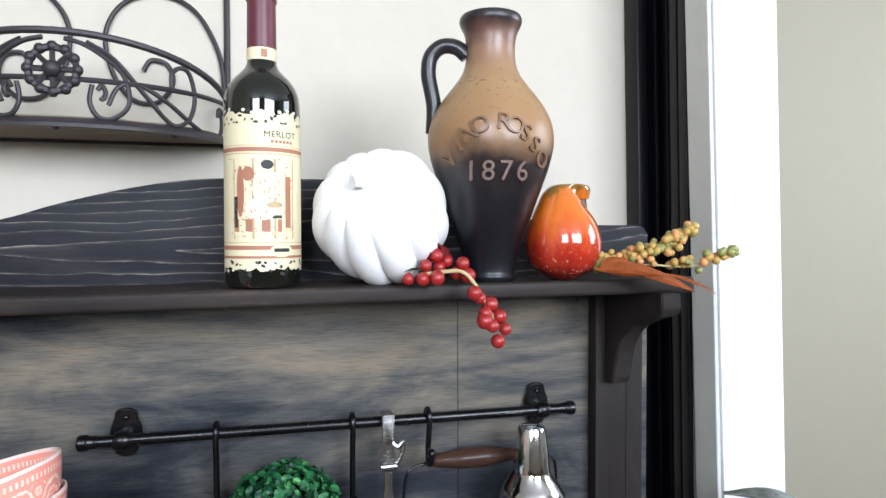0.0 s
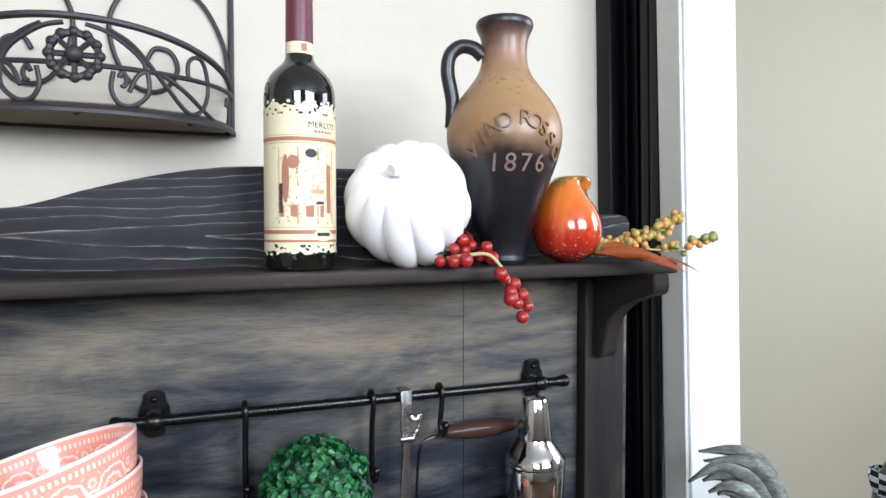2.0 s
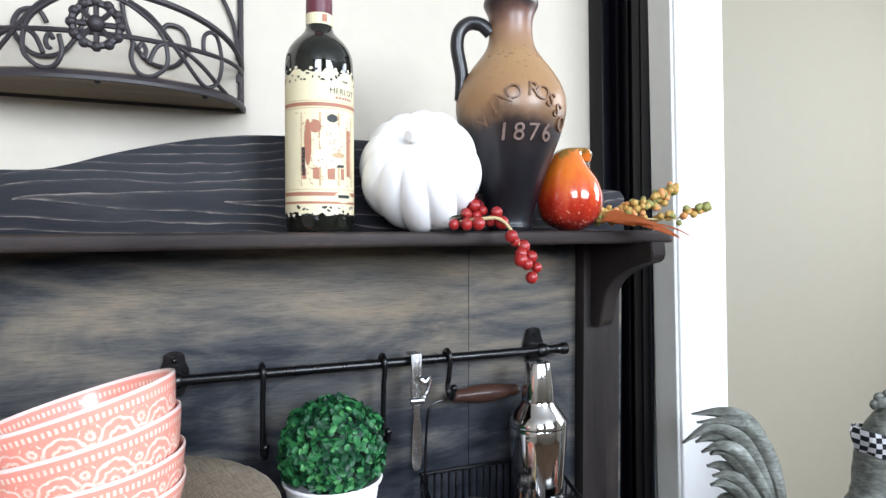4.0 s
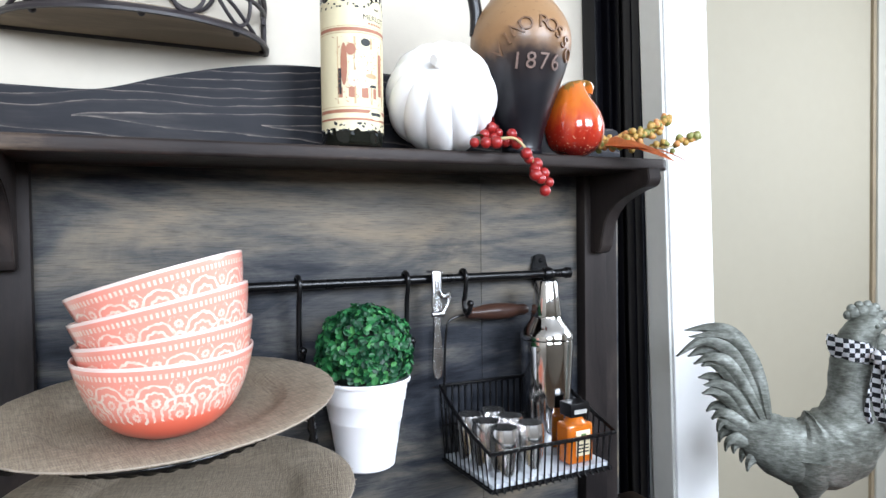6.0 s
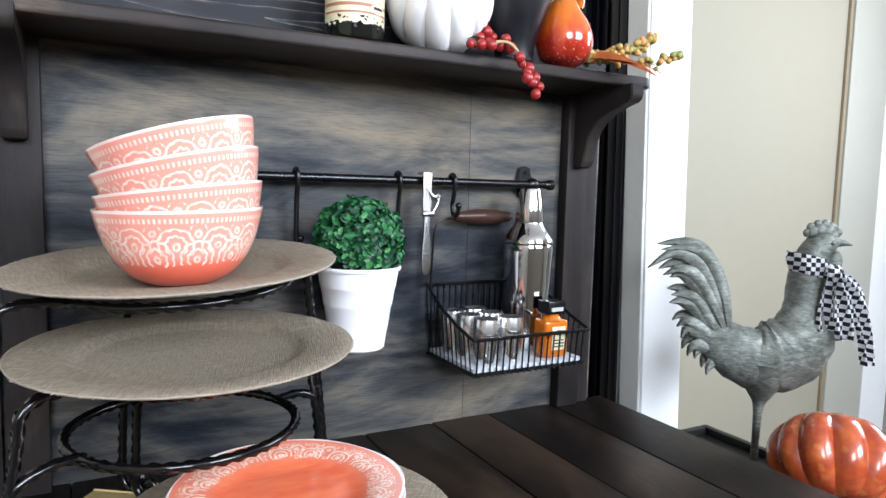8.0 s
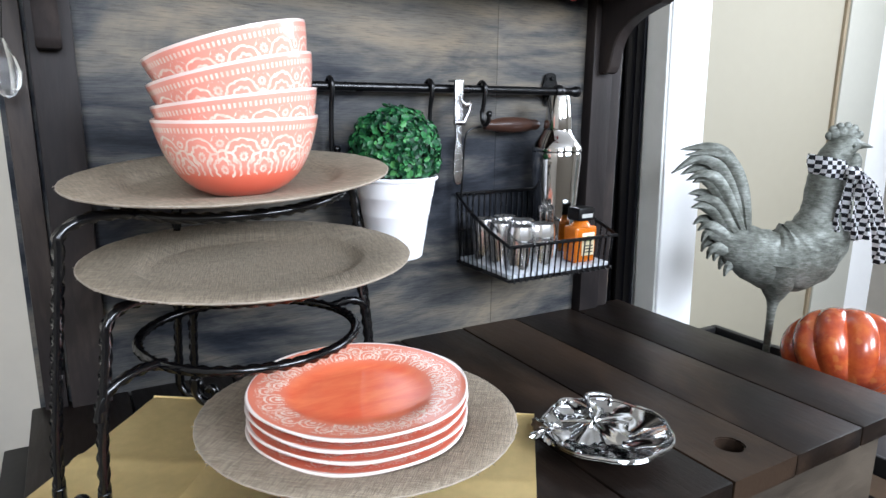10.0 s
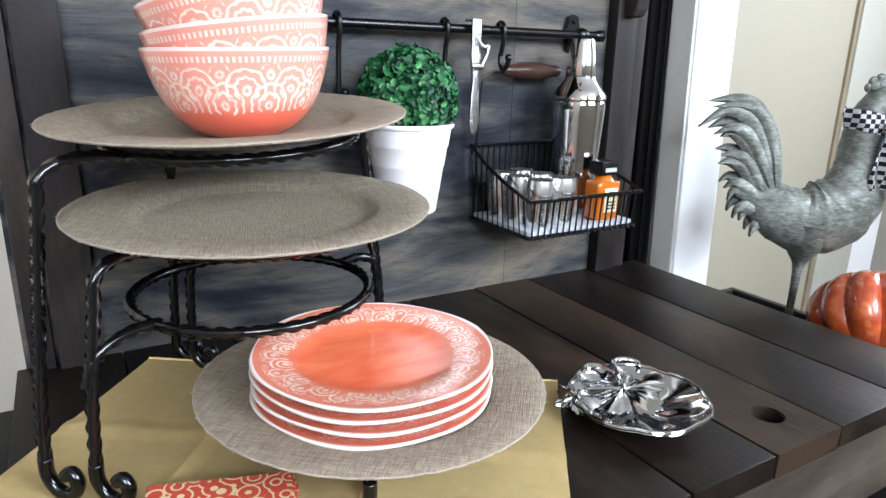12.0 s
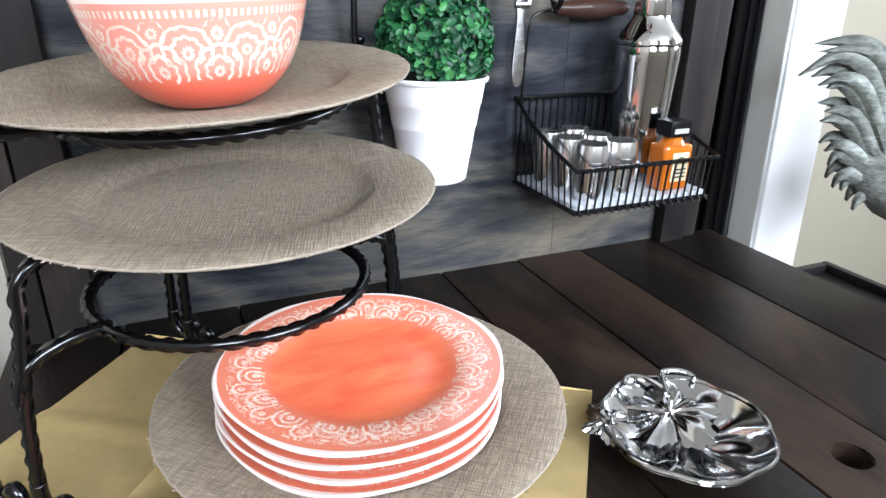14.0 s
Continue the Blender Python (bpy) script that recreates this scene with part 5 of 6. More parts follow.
        face = calc(nt, "GREATER_THAN", z, calc(nt, "MULTIPLY_ADD", rad, 0.167, -0.0066))
        keep = calc(nt, "MULTIPLY", keep, face)
        rimw = calc(nt, "GREATER_THAN", rad, 0.1100)
        streak = noise_tex(nt, coords(nt, (1, 3.2, 1)), 16, 4, 0.6, 0.4)
        mid_c = ramp(nt, streak, [(0.3, (0.74, 0.11, 0.05)), (0.7, (0.88, 0.24, 0.10))])
        coral = mixc(nt, ramp(nt, rad, [(0.068, (0, 0, 0)), (0.080, (1, 1, 1))]), mid_c, (0.76, 0.225, 0.135))
    fade = ramp(nt, noise_tex(nt, tc.outputs["Object"], 160, 3), [(0.3, (0.40, 0.40, 0.40)), (0.65, (0.95, 0.95, 0.95))])
    w = calc(nt, "MULTIPLY", calc(nt, "MULTIPLY", w, keep), fade)
    c = mixc(nt, w, coral, (0.86, 0.74, 0.62))
    c = mixc(nt, rimw, c, (0.86, 0.66, 0.60) if kind == "bowl" else (0.86, 0.76, 0.71))
    nt.links.new(c, b.inputs["Base Color"])
    b.inputs["Roughness"].default_value, b.inputs["Coat Weight"].default_value, b.inputs["Coat Roughness"].default_value = 0.30, 1.0, 0.045
    bump(nt, b, calc(nt, "ADD", calc(nt, "MULTIPLY", w, 0.4), calc(nt, "MULTIPLY", noise_tex(nt, tc.outputs["Object"], 16, 2), 1.2)), 0.09, 0.0012)
    return m


M_BOWL, M_PLATE = damask("coral_bowl_glaze", "bowl"), damask("coral_plate_glaze", "plate")
BOWL = [(0, 0.003), (0.030, 0.0), (0.036, 0.001), (0.048, 0.007), (0.060, 0.018), (0.069, 0.032), (0.0755, 0.048), (0.0795, 0.062), (0.0815, 0.0705), (0.0808, 0.0722), (0.0790, 0.0712), (0.0765, 0.062), (0.0725, 0.048), (0.066, 0.033), (0.057, 0.020), (0.046, 0.010), (0.034, 0.0055), (0, 0.005)]
bprof = [(max(p.x, 0.0) if k else 0.0, p.z) for k, p in enumerate(smooth_path([(r, 0, z) for r, z in BOWL], 2))]
bprof[-1] = (0.0, bprof[-1][1])
BOWL_AT = Vector((-0.2530, 0.5600, 1.0788))
BOWL_SIZE = Matrix.Diagonal((0.940, 0.940, 0.99, 1))
bowl = thing("bowl", Matrix.Translation(BOWL_AT) @ pose(0, 0, 0, 0.5, -2.0, 0) @ pose(0, 0, 0, 0, 0, 20) @ BOWL_SIZE, "coral bowl with white damask pattern, in a stack", "bowl", "stacked bowls")
part("vessel", lathe(bprof, 80, None, lambda a, k: 1 + 0.004 * math.sin(2 * a + 0.7)), M_BOWL, bowl)
# the upper bowls lean more and more to one side
side = Vector((0.939, -0.344, 0))
axis = Vector((0.344, 0.939, 0))
for dz, slide, tilt, turn in ((0.0180, -0.002, 7.5, 65), (0.0435, -0.005, 13.0, 140), (0.0680, -0.0085, 16.0, 205)):
    rim = BOWL_AT + Vector((0, 0, 0.0706 + dz)) + side * slide
    m = Matrix.Translation(rim) @ Matrix.Rotation(-radians(tilt), 4, axis) @ Matrix.Translation((0, 0, -0.0706)) @ pose(0, 0, 0, 0, 0, turn)
    copy_thing(bowl, m)

PLATE = [(0, 0.0035), (0.050, 0.0035), (0.068, 0.0045), (0.075, 0.0075), (0.092, 0.0105), (0.108, 0.0130), (0.1120, 0.0138), (0.1132, 0.0128), (0.1125, 0.0112), (0.107, 0.0095), (0.090, 0.0070), (0.074, 0.0030), (0.066, 0.0), (0.060, -0.0005), (0, 0.0)]
plate = thing("dinner_plate", pose(-0.172, 0.473, 0.8472, 0, 0, 0) @ Matrix.Diagonal((0.964, 0.964, 1, 1)), "coral dinner plate with patterned rim, in a stack", "plate", "stacked dinner plates")
wavy = lambda a, k: 1.0 + (0.011 * math.cos(6 * a + 0.4) + 0.006 * math.cos(3 * a)) * (1 if 4 <= k <= 10 else 0.3)
part("dish", lathe(PLATE, 144, None, wavy), M_PLATE, plate)
for k, turn in enumerate((8, -5, 3)):
    copy_thing(plate, pose(-0.1715 + 0.0004 * k, 0.473 + 0.001 * k, 0.8472 + 0.0106 * (k + 1), 0.3 * k, (0.3, 0.2, 0.0)[k], turn))

# gold cloth under the stands
M_CLOTH = plain("gold_cotton", (0.74, 0.56, 0.25), 0.8, vary=0.12, scale=30, relief=0.3)
P, U, V = Vector((0.050, 0.473, 0)), Vector((-0.82, 0.57, 0)), Vector((-0.60, -0.80, 0))
bm = bmesh.new()
NU, NV = 56, 56
grid = []
for i in range(NU + 1):
    row = []
    for j in range(NV + 1):
        q = P + U * (0.470 * i / NU) + V * (0.44 * j / NV)
        z = TOP_Z + 0.0022 + 0.0016 * (1 + noise.noise(Vector((q.x * 16, q.y * 16, 0.3))))
        for f in (0.36, 0.70):
            z += 0.005 * math.exp(-(((i / NU) - f) / 0.010) ** 2)
        for f in (0.33, 0.66):
            z += 0.004 * math.exp(-(((j / NV) - f) / 0.012) ** 2)
        x, y = q.x, q.y
        if x < -0.470:
            z, x = z - (-0.470 - x) * 0.9, -0.470 - 0.004 - 0.02 * min(1, (-0.470 - x) * 5) + 0.003 * math.sin(y * 40)
            z = min(z, TOP_Z + 0.004)
        if y < 0.262:
            z, y = z - (0.262 - y), 0.262 - 0.004 - 0.004 * math.sin(x * 45)
        row.append(bm.verts.new((x, y, z)))
    grid.append(row)
for a, b in zip(grid, grid[1:]):
    for j in range(NV):
        bm.faces.new((a[j], a[j + 1], b[j + 1], b[j]))
bmesh.ops.solidify(bm, geom=bm.faces[:], thickness=-0.0012)
cloth = tagged(part("table_napkin", bm, M_CLOTH), "gold cotton napkin with fold creases, spread on the table", "napkin")
hem = bmesh.new()
tube([v + Vector((0, 0, 0.0012)) for v in (Vector(P) + Vector((0, 0, TOP_Z + 0.004)) + U * (0.47 * k / 30) for k in range(31))], 0.0012, 5, bm=hem)
part("hem", hem, M_CLOTH, cloth)


def red_print():
    m, nt, b = nodes_of("red_printed_cotton")
    v = coords(nt, (1, 1, 1))
    vor = nt.nodes.new("ShaderNodeTexVoronoi")
    vor.inputs["Scale"].default_value = 62
    nt.links.new(v, vor.inputs["Vector"])
    ringw = calc(nt, "GREATER_THAN", calc(nt, "SINE", calc(nt, "MULTIPLY", vor.outputs["Distance"], 22.0)), 0.60)
    c = mixc(nt, ringw, (0.50, 0.055, 0.025), (0.66, 0.52, 0.30))
    nt.links.new(c, b.inputs["Base Color"])
    b.inputs["Roughness"].default_value = 0.85
    bump(nt, b, noise_tex(nt, v, 400, 2), 0.3, 0.001)
    return m


M_REDPRINT = red_print()
nap = thing("folded_napkin", pose(-0.332, 0.398, TOP_Z + 0.0075, 0, 0, -24), "folded red and cream printed napkin on the gold cloth", "napkin")
for k in range(3):
    bm = box(-0.055, 0.055, -0.055, 0.055, 0.0042 * k, 0.0042 * k + 0.0038, 0.0018, 3)
    bmesh.ops.rotate(bm, cent=(0, 0, 0), matrix=Matrix.Rotation(0.05 * k, 3, "Z"), verts=bm.verts)
    part("fold", bm, M_REDPRINT, nap)

# polished dish in the shape of a pumpkin, with a leaf and stem
dish = thing("silver_dish", pose(0.080, 0.386, TOP_Z + 0.001, 0, 0, 18) @ Matrix.Scale(0.905, 4), "polished silver pumpkin-shaped dish with leaf handle", "dish")
bm = bmesh.new()
rows = []
NR, NA = 22, 120
for i in range(NR + 1):
    t = i / NR
    ring = []
    for k in range(NA):
        a = 2 * math.pi * k / NA
        lobes = 1.0 - 0.045 * (1 - abs(math.sin(3.5 * a))) * t
        r = 0.0775 * t * lobes
        z = 0.004 + 0.019 * t ** 2.6
        z += 0.0035 * math.cos(7 * a) * math.sin(math.pi * min(1, t * 1.05)) * t
        z += 0.0012 * noise.noise(Vector((r * math.cos(a) * 60, r * math.sin(a) * 60, 1)))
        ring.append(bm.verts.new((r * math.cos(a) * 1.02, r * math.sin(a), z)))
    rows.append(ring)
for a, b in zip(rows, rows[1:]):
    for k in range(NA):
        bm.faces.new((a[k], a[(k + 1) % NA], b[(k + 1) % NA], b[k]))
bmesh.ops.remove_doubles(bm, verts=bm.verts, dist=0.00005)
bmesh.ops.solidify(bm, geom=bm.faces[:], thickness=-0.0025)
part("bowl", bm, M_SILVER, dish)
part("rim", tube([(0.0775 * (1.0 - 0.045 * (1 - abs(math.sin(3.5 * a)))) * math.cos(a) * 1.02, 0.0775 * (1.0 - 0.045 * (1 - abs(math.sin(3.5 * a)))) * math.sin(a), 0.0232 + 0.0) for a in [2 * math.pi * k / 96 for k in range(96)]], 0.0022, 8, True), M_SILVER, dish)


def lobed_leaf(r, lobes, thick, seed):
    """A vine leaf with lobes and raised veins, cast in metal."""
    rng = random.Random(seed)
    bm = bmesh.new()
    rows = []
    for i in range(11):
        t = i / 10
        ring = []
        for k in range(80):
            a = 2 * math.pi * k / 80
            e = 0.70 + 0.30 * abs(math.cos(lobes * a / 2)) ** 1.5 + 0.05 * math.sin(lobes * 5 * a)
            q = r * t * e
            z = thick + 0.003 * t * (1 - t) * 2 + 0.0030 * abs(math.cos(lobes * a / 2)) ** 8 * (1 - t * 0.4) + 0.0011 * abs(math.sin(lobes * 3.5 * a)) ** 4 * t + 0.003 * math.sin(3 * a + seed) * t - 0.003 * t * t
            ring.append(bm.verts.new((q * math.cos(a), q * math.sin(a), z)))
        rows.append(ring)
    for a, b in zip(rows, rows[1:]):
        for k in range(80):
            bm.faces.new((a[k], a[(k + 1) % 80], b[(k + 1) % 80], b[k]))
    bmesh.ops.remove_doubles(bm, verts=bm.verts, dist=0.00005)
    bmesh.ops.solidify(bm, geom=bm.faces[:], thickness=-0.002)
    return bm


for p, rr_, lb, sd in (((0.008, 0.020, 0.0195), 0.050, 5, 1), ((-0.054, 0.046, 0.023), 0.026, 5, 2)):
    part("leaf", lobed_leaf(rr_, lb, 0.0, sd), M_SILVER, dish, "cast metal leaf").matrix_local = pose(*p, -6, -4 * sd, 40 * sd)
part("stem", tube(smooth_path([(0.024, 0.034, 0.024), (0.044, 0.052, 0.027), (0.056, 0.056, 0.028), (0.070, 0.046, 0.027), (0.074, 0.034, 0.025), (0.064, 0.030, 0.0245)], 6), 0.0036, 10, taper=lambda t: 1.25 - 0.6 * t), M_SILVER, dish)
part("tendril", tube(smooth_path([(0.030, 0.042, 0.025), (0.030, 0.062, 0.027), (0.020, 0.075, 0.027), (0.008, 0.072, 0.0255), (0.014, 0.062, 0.0245)], 6), 0.0034, 8, taper=lambda t: 1.1 - 0.5 * t), M_SILVER, dish)


# ---- on the cart: rooster, scarf, pumpkin ----
def zinc():
    m, nt, b = nodes_of("weathered_grey_metal")
    v = coords(nt)
    big, fine = noise_tex(nt, v, 20, 5, 0.6), noise_tex(nt, coords(nt, (1, 1, 3.0)), 110, 5, 0.6)
    f = calc(nt, "ADD", calc(nt, "MULTIPLY", big, 0.6), calc(nt, "MULTIPLY", fine, 0.4))
    nt.links.new(ramp(nt, f, [(0.36, (0.050, 0.052, 0.043)), (0.5, (0.130, 0.138, 0.118)), (0.64, (0.27, 0.285, 0.26))]), b.inputs["Base Color"])
    b.inputs["Roughness"].default_value, b.inputs["Metallic"].default_value = 0.55, 0.35
    vor = nt.nodes.new("ShaderNodeTexVoronoi")
    vor.inputs["Scale"].default_value = 95
    nt.links.new(coords(nt, (0.7, 1.5, 1.5)), vor.inputs["Vector"])
    bump(nt, b, calc(nt, "ADD", f, calc(nt, "MULTIPLY", vor.outputs["Distance"], -0.55)), 0.6, 0.002)
    return m


PX = 0.00093


def rp(x, y, w=0.0):
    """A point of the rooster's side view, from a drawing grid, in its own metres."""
    return Vector(((x - 1347) * PX, w, 0.397 - (y - 441) * PX))


rb_ = bmesh.new()
spine = [(1238, 606, 20, 10), (1262, 616, 36, 18), (1298, 638, 48, 32), (1338, 652, 56, 42), (1382, 640, 66, 48), (1412, 604, 56, 44), (1420, 560, 43, 35), (1416, 520, 36, 29), (1416, 488, 31, 25), (1424, 462, 28, 23), (1436, 446, 24, 20), (1452, 442, 15, 14), (1462, 443, 6, 6)]
sp = smooth_path([(a, b, 0) for a, b, _, _ in spine], 5)
sr = smooth_path([(c, d, 0) for _, _, c, d in spine], 5)
rings = []
for i, (p, q) in enumerate(zip(sp, sr)):
    t = (sp[min(i + 1, len(sp) - 1)] - sp[max(i - 1, 0)]).normalized()
    nx, ny = -t.y, t.x
    ring = []
    for k in range(32):
        a = 2 * math.pi * k / 32
        f = 1 + 0.035 * math.sin(i * 1.9 + 4 * a) * (1 if i < 32 else 0.4)
        v = rp(p.x + nx * q.x * math.cos(a) * f, p.y + ny * q.x * math.cos(a) * f, q.y * math.sin(a) * PX * f)
        ring.append(rb_.verts.new(v))
    rings.append(ring)
for a, b in zip(rings, rings[1:]):
    for k in range(32):
        rb_.faces.new((a[k], a[(k + 1) % 32], b[(k + 1) % 32], b[k]))
rb_.faces.new(rings[0][::-1])
rb_.faces.new(rings[-1])
# belly down to the leg, and the leg
cone = smooth_path([rp(1352, 655), rp(1350, 690), rp(1349, 718), rp(1348, 740), rp(1347, 800), rp(1347, 867)], 5)
cr = [0.046, 0.034, 0.018, 0.0085, 0.0060, 0.0062]
cw = [p.x for p in smooth_path([(q, 0, 0) for q in cr], 5)]
tube(cone, 1.0, 16, bm=rb_, taper=lambda t: cw[min(len(cw) - 1, round(t * (len(cw) - 1)))])
lathe([(0, 0.0), (0.045, 0.0), (0.047, 0.003), (0.043, 0.006), (0.012, 0.008), (0, 0.008)], 24, rb_)


def feather(bm, pts, width, w0, w1):
    """A curved tapering feather with a raised shaft."""
    c = smooth_path([(x, y, 0) for x, y in pts], 6)
    n = len(c)
    rows = []
    for i, p in enumerate(c):
        t = i / (n - 1)
        d = (c[min(i + 1, n - 1)] - c[max(i - 1, 0)]).normalized()
        w = width * (0.55 + 0.75 * math.sin(math.pi * min(1, t * 0.9 + 0.05))) * (1 - t ** 5) + 0.6
        lat = w0 + (w1 - w0) * t
        rows.append([bm.verts.new(rp(p.x - d.y * w * s, p.y + d.x * w * s, (lat + g) * PX)) for s, g in ((-1, 0), (-0.45, 5), (0, 7), (0.45, 5), (1, 0), (0.4, -5), (-0.4, -5))])
    for a, b in zip(rows, rows[1:]):
        for k in range(7):
            bm.faces.new((a[k], a[(k + 1) % 7], b[(k + 1) % 7], b[k]))
    bm.faces.new(rows[0][::-1])
    bm.faces.new(rows[-1])


tips = [((1280, 590), (1266, 520), (1240, 468), (1205, 450), (1157, 454)), ((1282, 600), (1256, 530), (1225, 480), (1185, 468), (1142, 496)), ((1282, 610), (1250, 545), (1222, 500), (1190, 488), (1164, 499)),
        ((1284, 616), (1250, 560), (1225, 520), (1200, 505), (1182, 512)), ((1284, 622), (1250, 580), (1225, 545), (1200, 532), (1180, 534)), ((1286, 628), (1252, 592), (1226, 565), (1200, 553), (1182, 557)),
        ((1286, 634), (1252, 606), (1228, 588), (1206, 580), (1192, 590)), ((1288, 640), (1256, 618), (1232, 606), (1214, 604), (1206, 620)), ((1290, 646), (1260, 630), (1238, 622), (1220, 626), (1213, 642)),
        ((1296, 652), (1268, 640), (1248, 636), (1236, 642), (1232, 656)), ((1302, 656), (1282, 648), (1264, 648), (1252, 658), (1247, 674))]
for k, f in enumerate(tips):
    s = (-1) ** k
    feather(rb_, f, 10.5 if k < 4 else 9.0, s * 7, s * (4 + k % 3 * 3))
    if k % 2 == 0:
        feather(rb_, [(x + 5, y + 9) for x, y in f], 9.0, -s * 10, -s * 9)
# comb, wattle, beak, eyes
for x, y, r in ((1409, 426, 8), (1414, 416, 8), (1425, 411, 8), (1437, 410, 8), (1449, 414, 8), (1459, 424, 7), (1418, 424, 12), (1430, 421, 13), (1442, 422, 13), (1452, 428, 10)):
    m = Matrix.Translation(rp(x, y)) @ Matrix.Diagonal((1, 0.55, 1, 1))
    bmesh.ops.create_uvsphere(rb_, u_segments=12, v_segments=8, radius=r * PX, matrix=m)
for s in (-1, 1):
    m = Matrix.Translation(rp(1456, 474, s * 6 * PX)) @ Matrix.Diagonal((0.75, 0.4, 1.3, 1))
    bmesh.ops.create_uvsphere(rb_, u_segments=12, v_segments=8, radius=15 * PX, matrix=m)
    bmesh.ops.create_uvsphere(rb_, u_segments=10, v_segments=6, radius=4 * PX, matrix=Matrix.Translation(rp(1444, 442, s * 17 * PX)))
tube([rp(1455, 441), rp(1470, 442), rp(1484, 445)], 0.0085, 10, bm=rb_, taper=lambda t: 1.0 - 0.9 * t)
rooster = tagged(part("rooster_figure", rb_, zinc()), "weathered grey metal rooster figure on a post", "figure")
rooster.matrix_world = pose(0.650, 0.572, 0.702, 0, 0, -34.5) @ Matrix.Scale(1.015, 4)


def checks():
    m, nt, b = nodes_of("black_white_checked_cloth")
    ch = add(nt, "ShaderNodeTexChecker", Scale=145.0)
    ch.inputs[1].default_value, ch.inputs[2].default_value = (0.012, 0.013, 0.018, 1), (0.78, 0.78, 0.80, 1)
    nt.links.new(coords(nt, (1, 0.02, 1.0)), ch.inputs[0])
    nt.links.new(ch.outputs[0], b.inputs["Base Color"])
    b.inputs["Roughness"].default_value = 0.8
    return m


M_CHECK = checks()
scarf = thing("checked_scarf", pose(0.650, 0.572, 0.702, 0, 0, -34.5) @ Matrix.Scale(1.015, 4), "black and white checked scarf tied on the rooster", "scarf")
band = bmesh.new()
rows = []
for i in range(5):
    t = i / 4
    ring = []
    for k in range(36):
        a = 2 * math.pi * k / 36
        puff = 1 + 0.05 * math.sin(6 * a + 3 * t) + 0.10 * math.sin(math.pi * t)
        ring.append(band.verts.new(rp(1414 + 32 * math.cos(a) * puff + 3 * (0.5 - t), 498 - 34 * t + 6 * math.cos(a), 28 * math.sin(a) * puff * PX)))
    rows.append(ring)
for a, b in zip(rows, rows[1:]):
    for k in range(36):
        band.faces.new((a[k], a[(k + 1) % 36], b[(k + 1) % 36], b[k]))
bmesh.ops.solidify(band, geom=band.faces[:], thickness=0.0012)
part("neck_band", band, M_CHECK, scarf)


def tail_cloth(pts, widths, w):
    bm = bmesh.new()
    c = smooth_path([(x, y, 0) for x, y in pts], 6)
    wd = [p.x for p in smooth_path([(q, 0, 0) for q in widths], 6)]
    rows = []
    for i, p in enumerate(c):
        row = []
        d = (c[min(i + 1, len(c) - 1)] - c[max(i - 1, 0)]).normalized()
        for k in range(9):
            s = k / 4 - 1
            row.append(bm.verts.new(rp(p.x - d.y * wd[i] * s, p.y + d.x * wd[i] * s, -(w + 7 * math.cos(s * 5 + i * 0.2)) * PX)))
        rows.append(row)
    for a, b in zip(rows, rows[1:]):
        for k in range(8):
            bm.faces.new((a[k], a[k + 1], b[k + 1], b[k]))
    bmesh.ops.solidify(bm, geom=bm.faces[:], thickness=0.001)
    return bm


part("tail", tail_cloth([(1440, 486), (1434, 520), (1430, 560), (1432, 588)], (8, 13, 15, 16), 40), M_CHECK, scarf)
part("tail", tail_cloth([(1442, 486), (1452, 530), (1458, 570), (1462, 602)], (8, 14, 18, 14), 46), M_CHECK, scarf)
part("tail", tail_cloth([(1444, 488), (1472, 520), (1488, 560), (1498, 600), (1504, 645)], (8, 16, 15, 11, 9), 38), M_CHECK, scarf)
part("knot", ball(rp(1440, 488, -36 * PX), 13 * PX, None, 14, 9), M_CHECK, scarf)


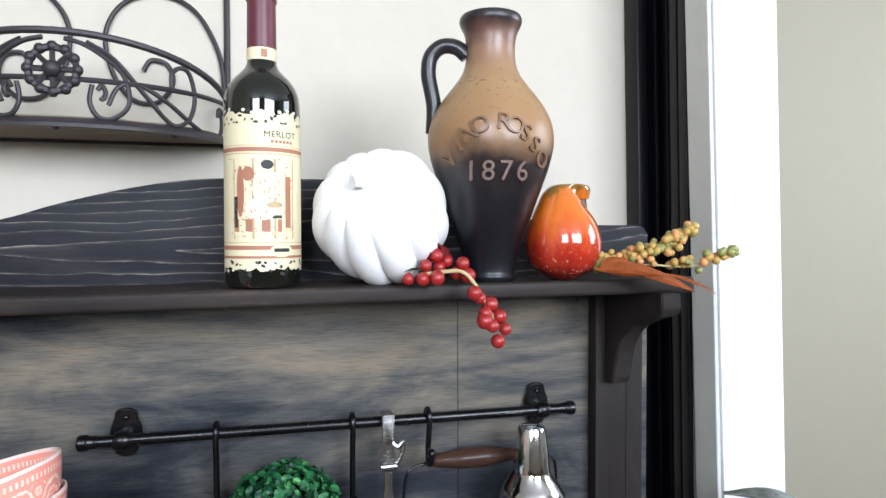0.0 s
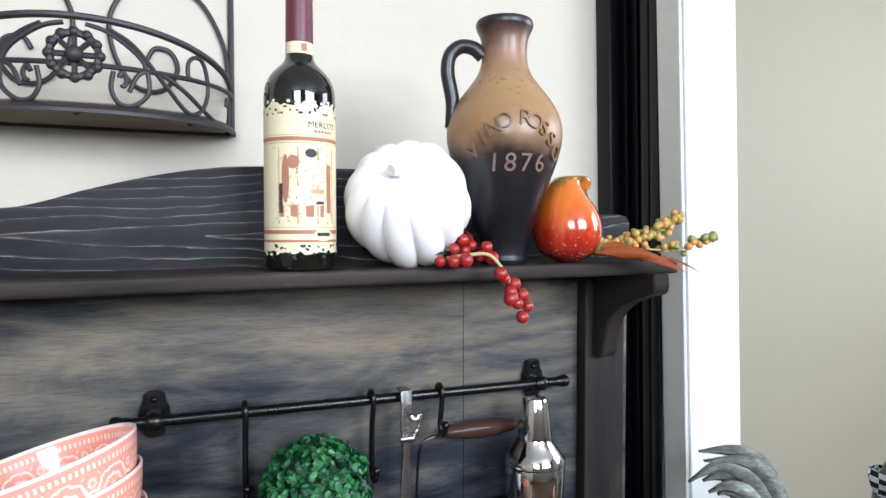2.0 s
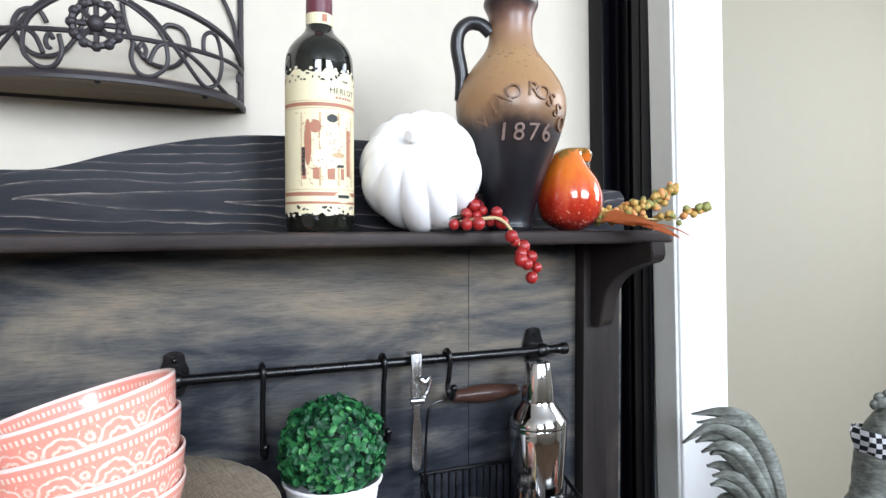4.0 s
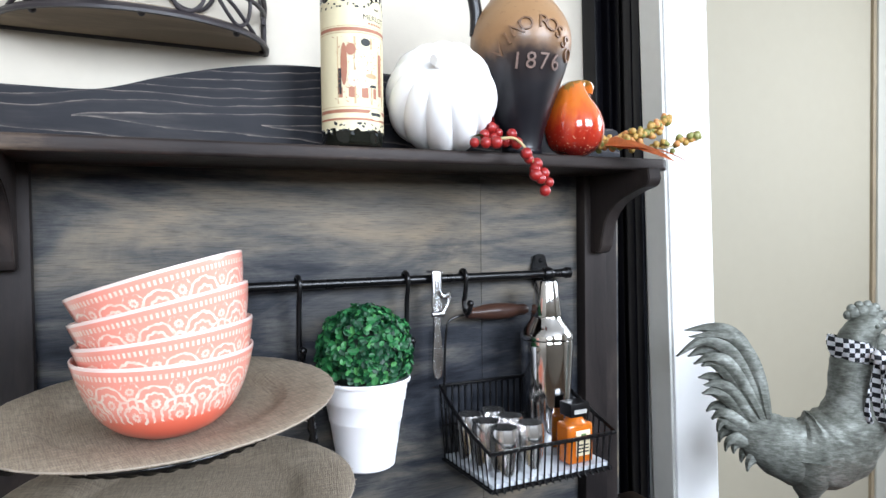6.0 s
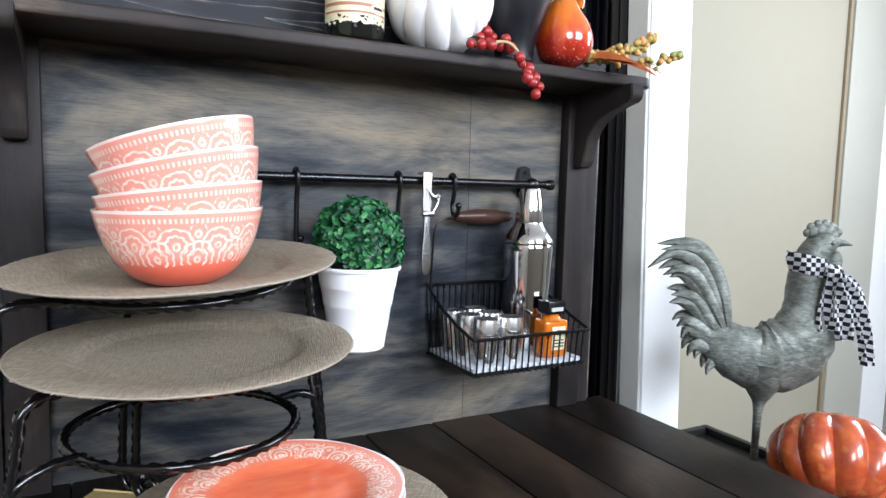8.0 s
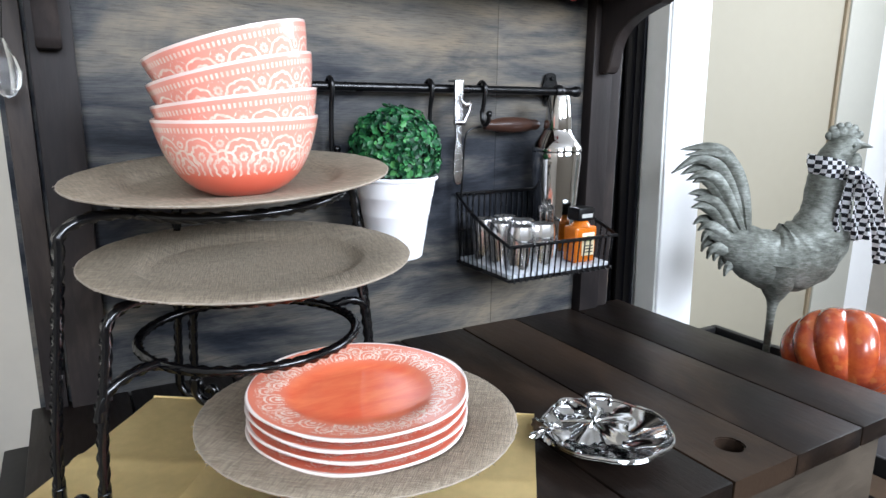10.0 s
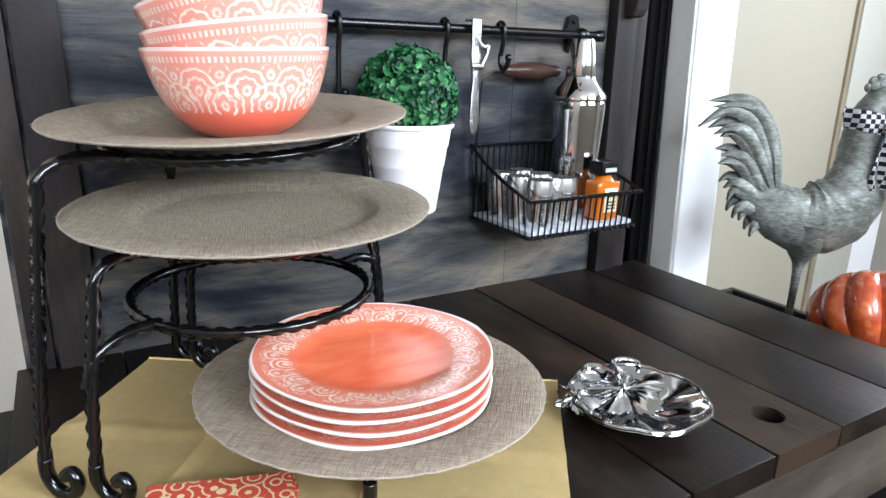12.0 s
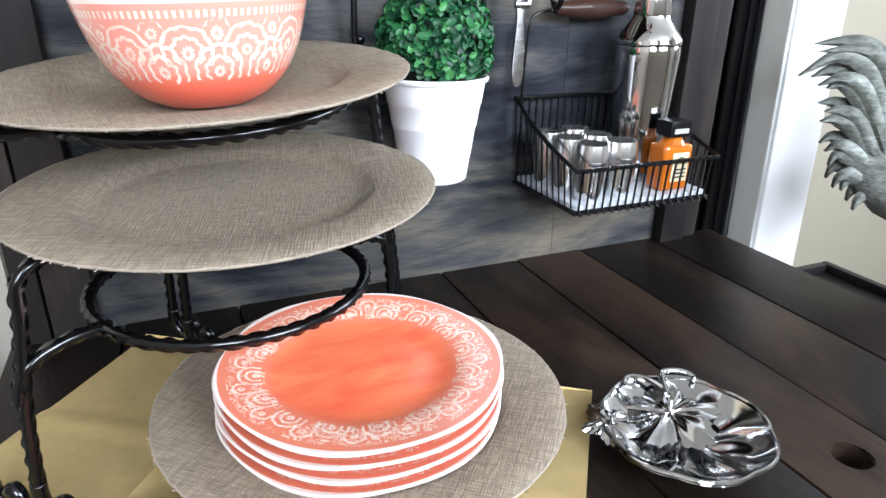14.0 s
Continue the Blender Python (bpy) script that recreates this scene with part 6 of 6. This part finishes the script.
def pumpkin_skin():
    m, nt, b = nodes_of("orange_pumpkin_skin")
    v = coords(nt)
    n = noise_tex(nt, v, 36, 5, 0.6)
    spots = ramp(nt, noise_tex(nt, v, 55, 2, 0.4), [(0.60, (0, 0, 0)), (0.68, (1, 1, 1))])
    c = ramp(nt, n, [(0.3, (0.24, 0.028, 0.012)), (0.55, (0.40, 0.07, 0.018)), (0.75, (0.50, 0.12, 0.025))])
    c = mixc(nt, calc(nt, "MULTIPLY", spots, 0.30), c, (0.58, 0.24, 0.06))
    nt.links.new(c, b.inputs["Base Color"])
    b.inputs["Roughness"].default_value, b.inputs["Coat Weight"].default_value = 0.26, 0.5
    bump(nt, b, n, 0.25, 0.002)
    return m


op_ = thing("orange_pumpkin", pose(0.650, 0.443, 0.702 + 0.0765, -38, 0, -49) @ Matrix.Scale(0.925, 4), "glossy mottled orange pumpkin on the black cart", "pumpkin")
part("body", pumpkin_mesh(0.099, 0.150, 11, 0.16, 0.12), pumpkin_skin(), op_)
part("stem", tube(smooth_path([(0, 0, 0.050), (0.002, 0.003, 0.060), (0.004, 0.006, 0.066)], 5), 0.009, 10, taper=lambda t: 1.3 - 0.5 * t), plain("dry_stem", (0.16, 0.11, 0.05), 0.8), op_, "dry tan stem")

# clear glass drop hanging beside the shelf bracket
def clear_glass():
    m, nt, b = nodes_of("clear_glass")
    b.inputs["Base Color"].default_value = (0.95, 0.97, 0.97, 1)
    b.inputs["Roughness"].default_value, b.inputs["Transmission Weight"].default_value, b.inputs["IOR"].default_value = 0.22, 1.0, 1.45
    return m


drop = thing("glass_ornament", (-0.4455, 0.742, 1.165), "clear glass drop hanging from the shelf bracket", "ornament")
part("drop", lathe([(0, 0.0), (0.006, 0.003), (0.013, 0.014), (0.0145, 0.026), (0.011, 0.040), (0.005, 0.052), (0.0025, 0.060), (0, 0.061)], 10), clear_glass(), drop, smooth=False)
part("cord", tube([(0, 0, 0.060), (0.004, 0.0, 0.10), (0.0135, 0.0, 0.135)], 0.0008, 6), M_IRON, drop)
